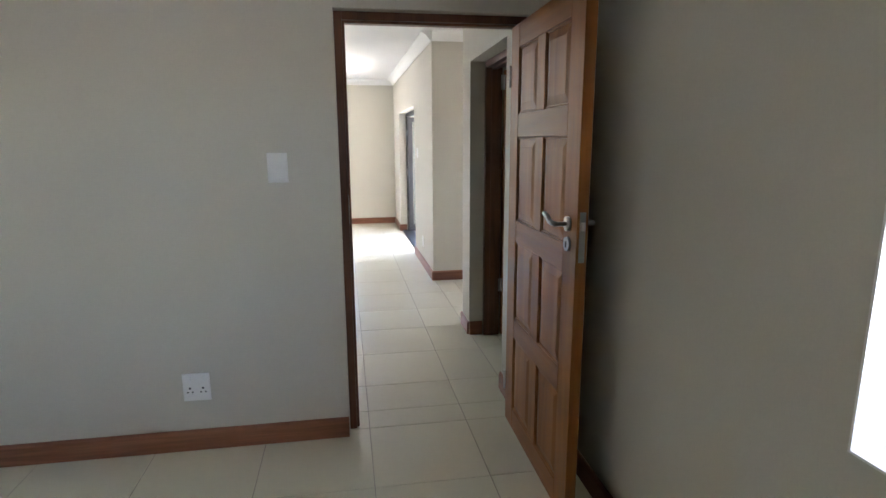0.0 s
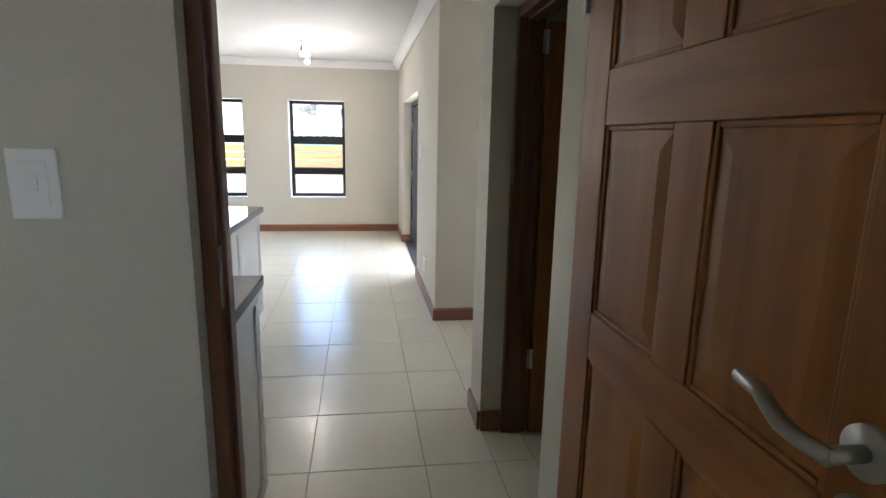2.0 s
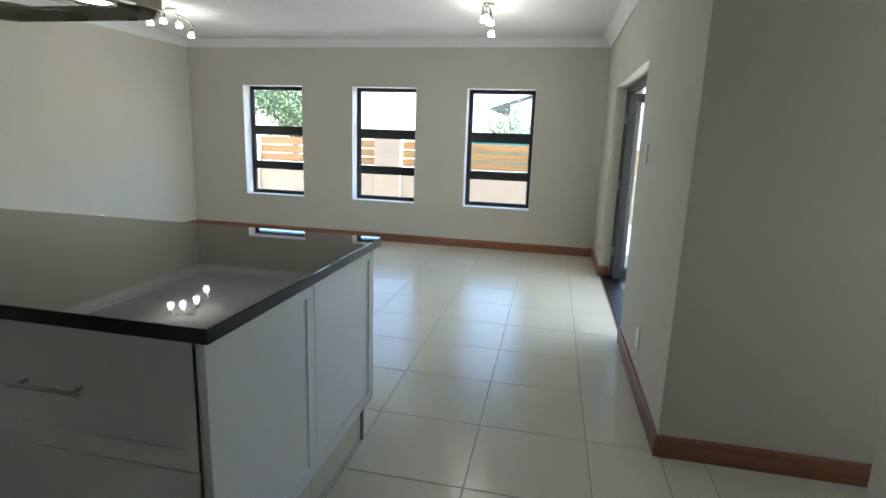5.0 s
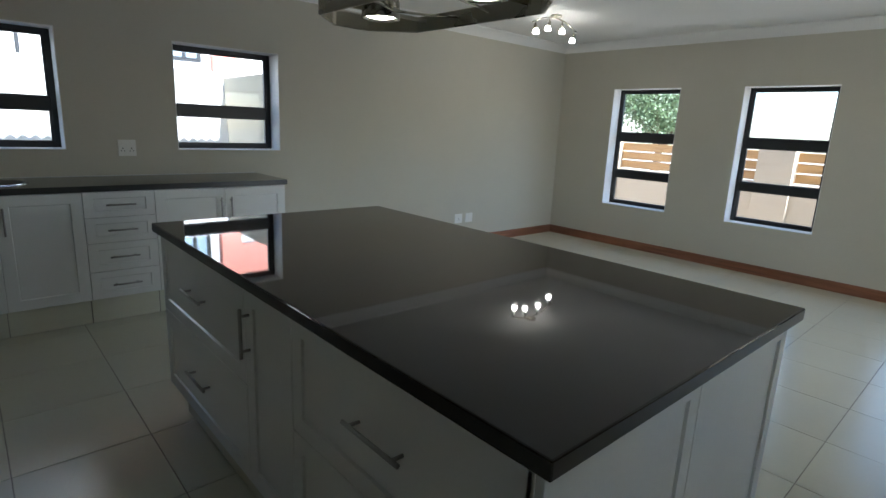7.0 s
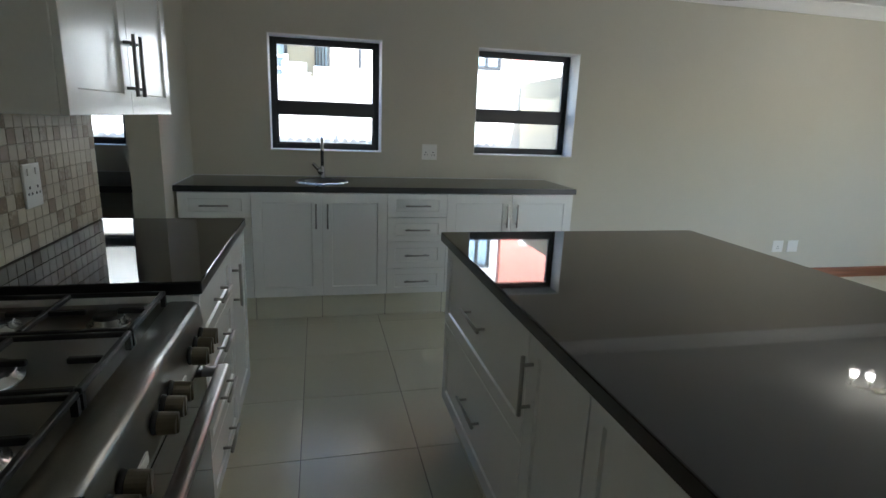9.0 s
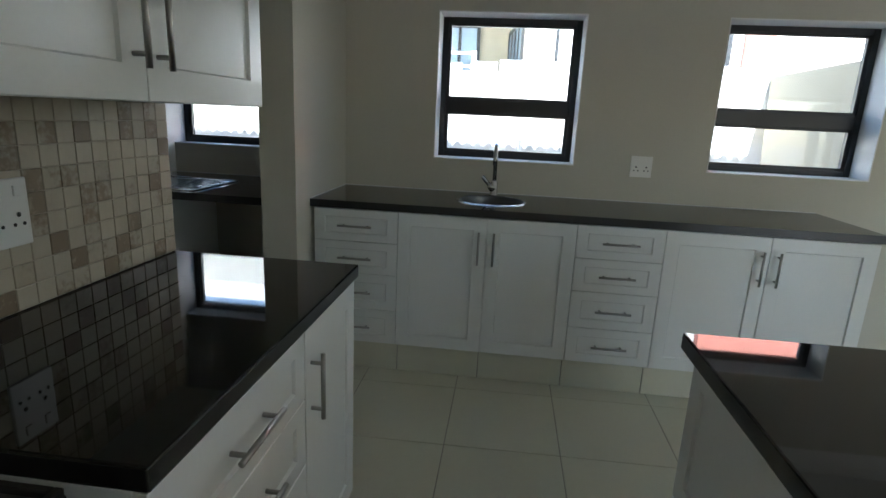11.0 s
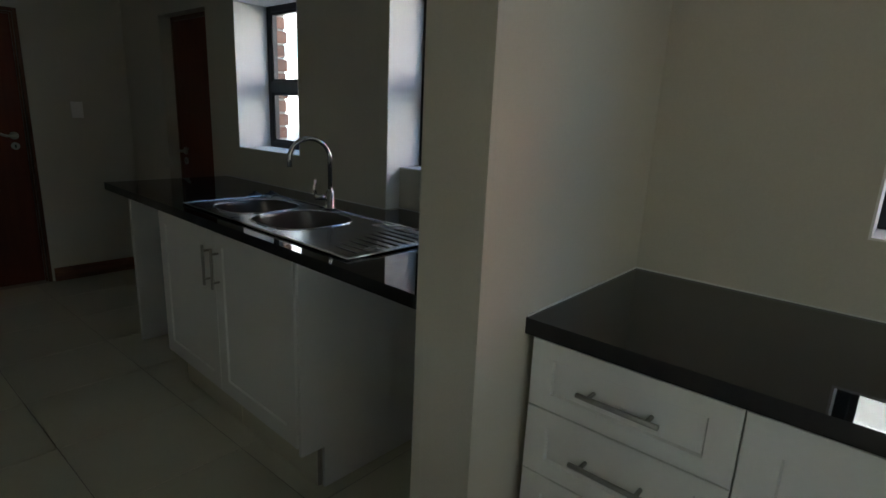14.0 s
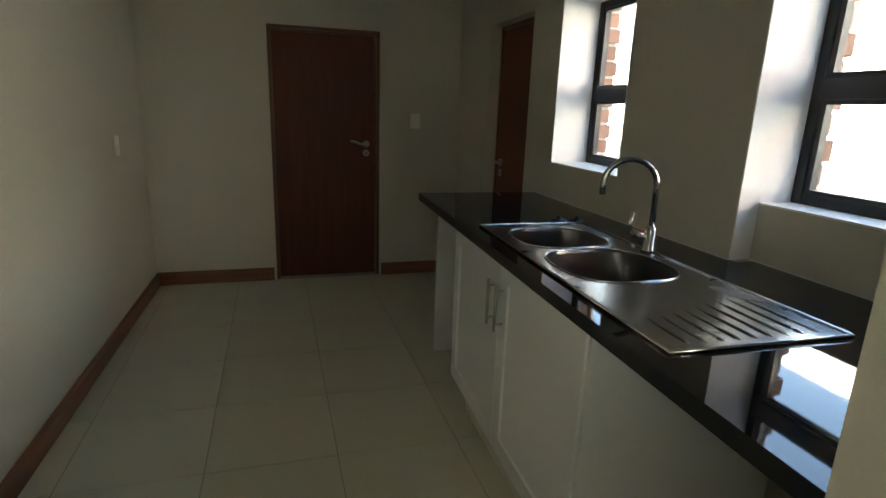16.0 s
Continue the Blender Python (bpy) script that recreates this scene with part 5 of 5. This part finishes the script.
def tree(loc, h, spread, seed, leaves):
    """A tapered trunk with limbs and a loose crown of small leaf clumps."""
    rng = random.Random(seed)
    th = thing("tree", loc, 0, "leafy green tree behind the garden wall", "tree")
    bm = bmesh.new()
    rod(bm, (0, 0, 0), (0.08, 0.05, h * 0.55), 0.14, 10, 0.08)
    tips = []
    for k in range(9):
        a, r = k * 2.4 + rng.random(), spread * rng.uniform(0.35, 0.8)
        p = Vector((0.08, 0.05, h * rng.uniform(0.35, 0.55)))
        q = Vector((r * math.cos(a), r * math.sin(a), h * rng.uniform(0.6, 0.95)))
        rod(bm, p, q, 0.05, 7, 0.015)
        tips.append(q)
    part("trunk", bm, M_BARK, th)
    verts, faces = [], []
    for _ in range(leaves):
        t = rng.choice(tips)
        c = t + Vector((rng.gauss(0, 1), rng.gauss(0, 1), rng.gauss(0, 0.8))) * spread * 0.27
        u = Vector((rng.gauss(0, 1), rng.gauss(0, 1), rng.gauss(0, 1))).normalized()
        v = u.orthogonal().normalized()
        s = rng.uniform(0.025, 0.055)
        k = len(verts)
        verts += [c - u * s, c + v * s * 0.5, c + u * s, c - v * s * 0.5]
        faces.append((k, k + 1, k + 2, k + 3))
    me = bpy.data.meshes.new("crown")
    me.from_pydata([tuple(p) for p in verts], [], faces)
    me.materials.append(M_LEAF)
    ob = new("crown", me)
    ob.parent = th
    return th


tree((-6.72, 18.0, -0.21), 2.75, 1.0, 3, 11000)
tree((-0.95, 19.5, -0.21), 2.5, 0.95, 7, 1700)


def far_house():
    """A white gabled house beyond the fence, its roof sheets thin and dark at the verge."""
    th = thing("far_house", (0, 30, -0.21), 0, "white house with a gabled roof beyond the fence", "house")
    bm = bmesh.new()
    foot = ((-2.1, 0), (6.4, 0), (6.4, 3.1), (2.15, 4.5), (-2.1, 3.1))
    a, b = [[bm.verts.new((x, y, z)) for x, z in foot] for y in (0, 8)]
    bm.faces.new(a), bm.faces.new(b)
    for k in range(5):
        bm.faces.new((a[k], a[(k + 1) % 5], b[(k + 1) % 5], b[k]))
    part("wall", bm, M_LIME, th)
    for x0, x1 in ((-2.95, 2.15), (7.25, 2.15)):
        bm = bmesh.new()
        z0, z1 = 2.83, 4.52
        c, d = [[bm.verts.new((x, y, z)) for x, z in ((x0, z0), (x1, z1), (x1, z1 + 0.1), (x0, z0 + 0.1))] for y in (-0.45, 8.4)]
        bm.faces.new(c), bm.faces.new(d)
        for k in range(4):
            bm.faces.new((c[k], c[(k + 1) % 4], d[(k + 1) % 4], d[k]))
        part("roof", bm, M_ROOF, th, "dark roof sheet")
    for x, z, v in ((-0.95, 2.6, 0.5), (2.0, 1.2, 1.2)):
        w = part("window", boxes((x, x + v, -0.05, -0.005, z, z + v * 0.75)), M_ALU, th)
        part("pane", boxes((x + 0.05, x + v - 0.05, -0.06, -0.051, z + 0.05, z + v * 0.75 - 0.05)), M_PANEX, w)
    return th


far_house()
tagged(part("shade_cloth", boxes((-1.34, 0.12, 15.4, 15.42, 0.9, 1.30), (-1.38, -1.335, 15.37, 15.42, -0.2, 1.34)), M_TEAL), "teal shade cloth stretched on a post behind the fence", "shade cloth")


# ---- floor tiles, piece by piece ----
TX, TY, GAP = 0.516, 0.505, 0.0035
tile_mesh = {}


def tile(x0, x1, y0, y1):
    w, d = round(x1 - x0 - GAP, 3), round(y1 - y0 - GAP, 3)
    if w < 0.02 or d < 0.02:
        return
    if (w, d) not in tile_mesh:
        bm = boxes((-w / 2, w / 2, -d / 2, d / 2, -0.0038, 0.0), bev=0.0012, seg=1)
        me = bpy.data.meshes.new("tile")
        for v in bm.verts:
            v.co.x += SKEW * v.co.y
        bm.to_mesh(me)
        bm.free()
        me.materials.append(M_TILE)
        tile_mesh[w, d] = me
    ob = new("tile", tile_mesh[w, d])
    ob.parent = floor
    ob.location = ((x0 + x1) / 2 + SKEW * ((y0 + y1) / 2 - 5.6), (y0 + y1) / 2, 0.0)


def tiled(x0, x1, y0, y1, px, py):
    """Tiles over a rectangle, on the grid with a joint at px, py, cut at its edges."""
    i0, i1 = math.floor((x0 - px) / TX), math.ceil((x1 - px) / TX)
    j0, j1 = math.floor((y0 - py) / TY), math.ceil((y1 - py) / TY)
    for i in range(i0, i1):
        for j in range(j0, j1):
            tile(max(x0, px + i * TX), min(x1, px + (i + 1) * TX), max(y0, py + j * TY), min(y1, py + (j + 1) * TY))


tiled(XL, XC, YK, YF, 0.19, 5.735)
tiled(XC, 3.9, 4.06, 6.71, 0.19, 5.735)
tiled(XS, XSR, YS, YK, -2.965, 1.605)
tiled(XSR + 0.12, XB, -1.4, YK, 0.19, 5.735)

# ---- mosaic splashback, piece by piece ----
splash = thing("mosaic_splashback", (0, YK, 0), 0, "beige and brown stone mosaic splashback behind the cooker", "splashback", kind="structure")
part("adhesive_bed", boxes((-2.838, 0.09, 0.001, 0.006, 0.956, 1.397)), M_GROUTX, splash)
MS = 0.0505
bm = boxes((-MS / 2 + 0.0009, MS / 2 - 0.0009, 0.006, 0.0115, -0.0236, 0.0236), bev=0.0012, seg=1)
mosaic_mesh = bpy.data.meshes.new("mosaic_tile")
bm.to_mesh(mosaic_mesh)
bm.free()
mosaic_mesh.materials.append(M_MOSAIC)
rest = bmesh.new()
for i in range(58):
    for j in range(9):
        x, z = -2.838 + MS * (i + 0.5), 0.9565 + 0.049 * (j + 0.5)
        if x > 0.065:
            continue
        if i < 32:
            ob = new("mosaic_tile", mosaic_mesh)
            ob.parent = splash
            ob.location = (x, 0, z)
        else:
            box(rest, x - MS / 2 + 0.0009, x + MS / 2 - 0.0009, 0.006, 0.0115, z - 0.0236, z + 0.0236)
part("mosaic_rest", rest, M_MOSAIC_REST, splash)["kind"] = "stuff"
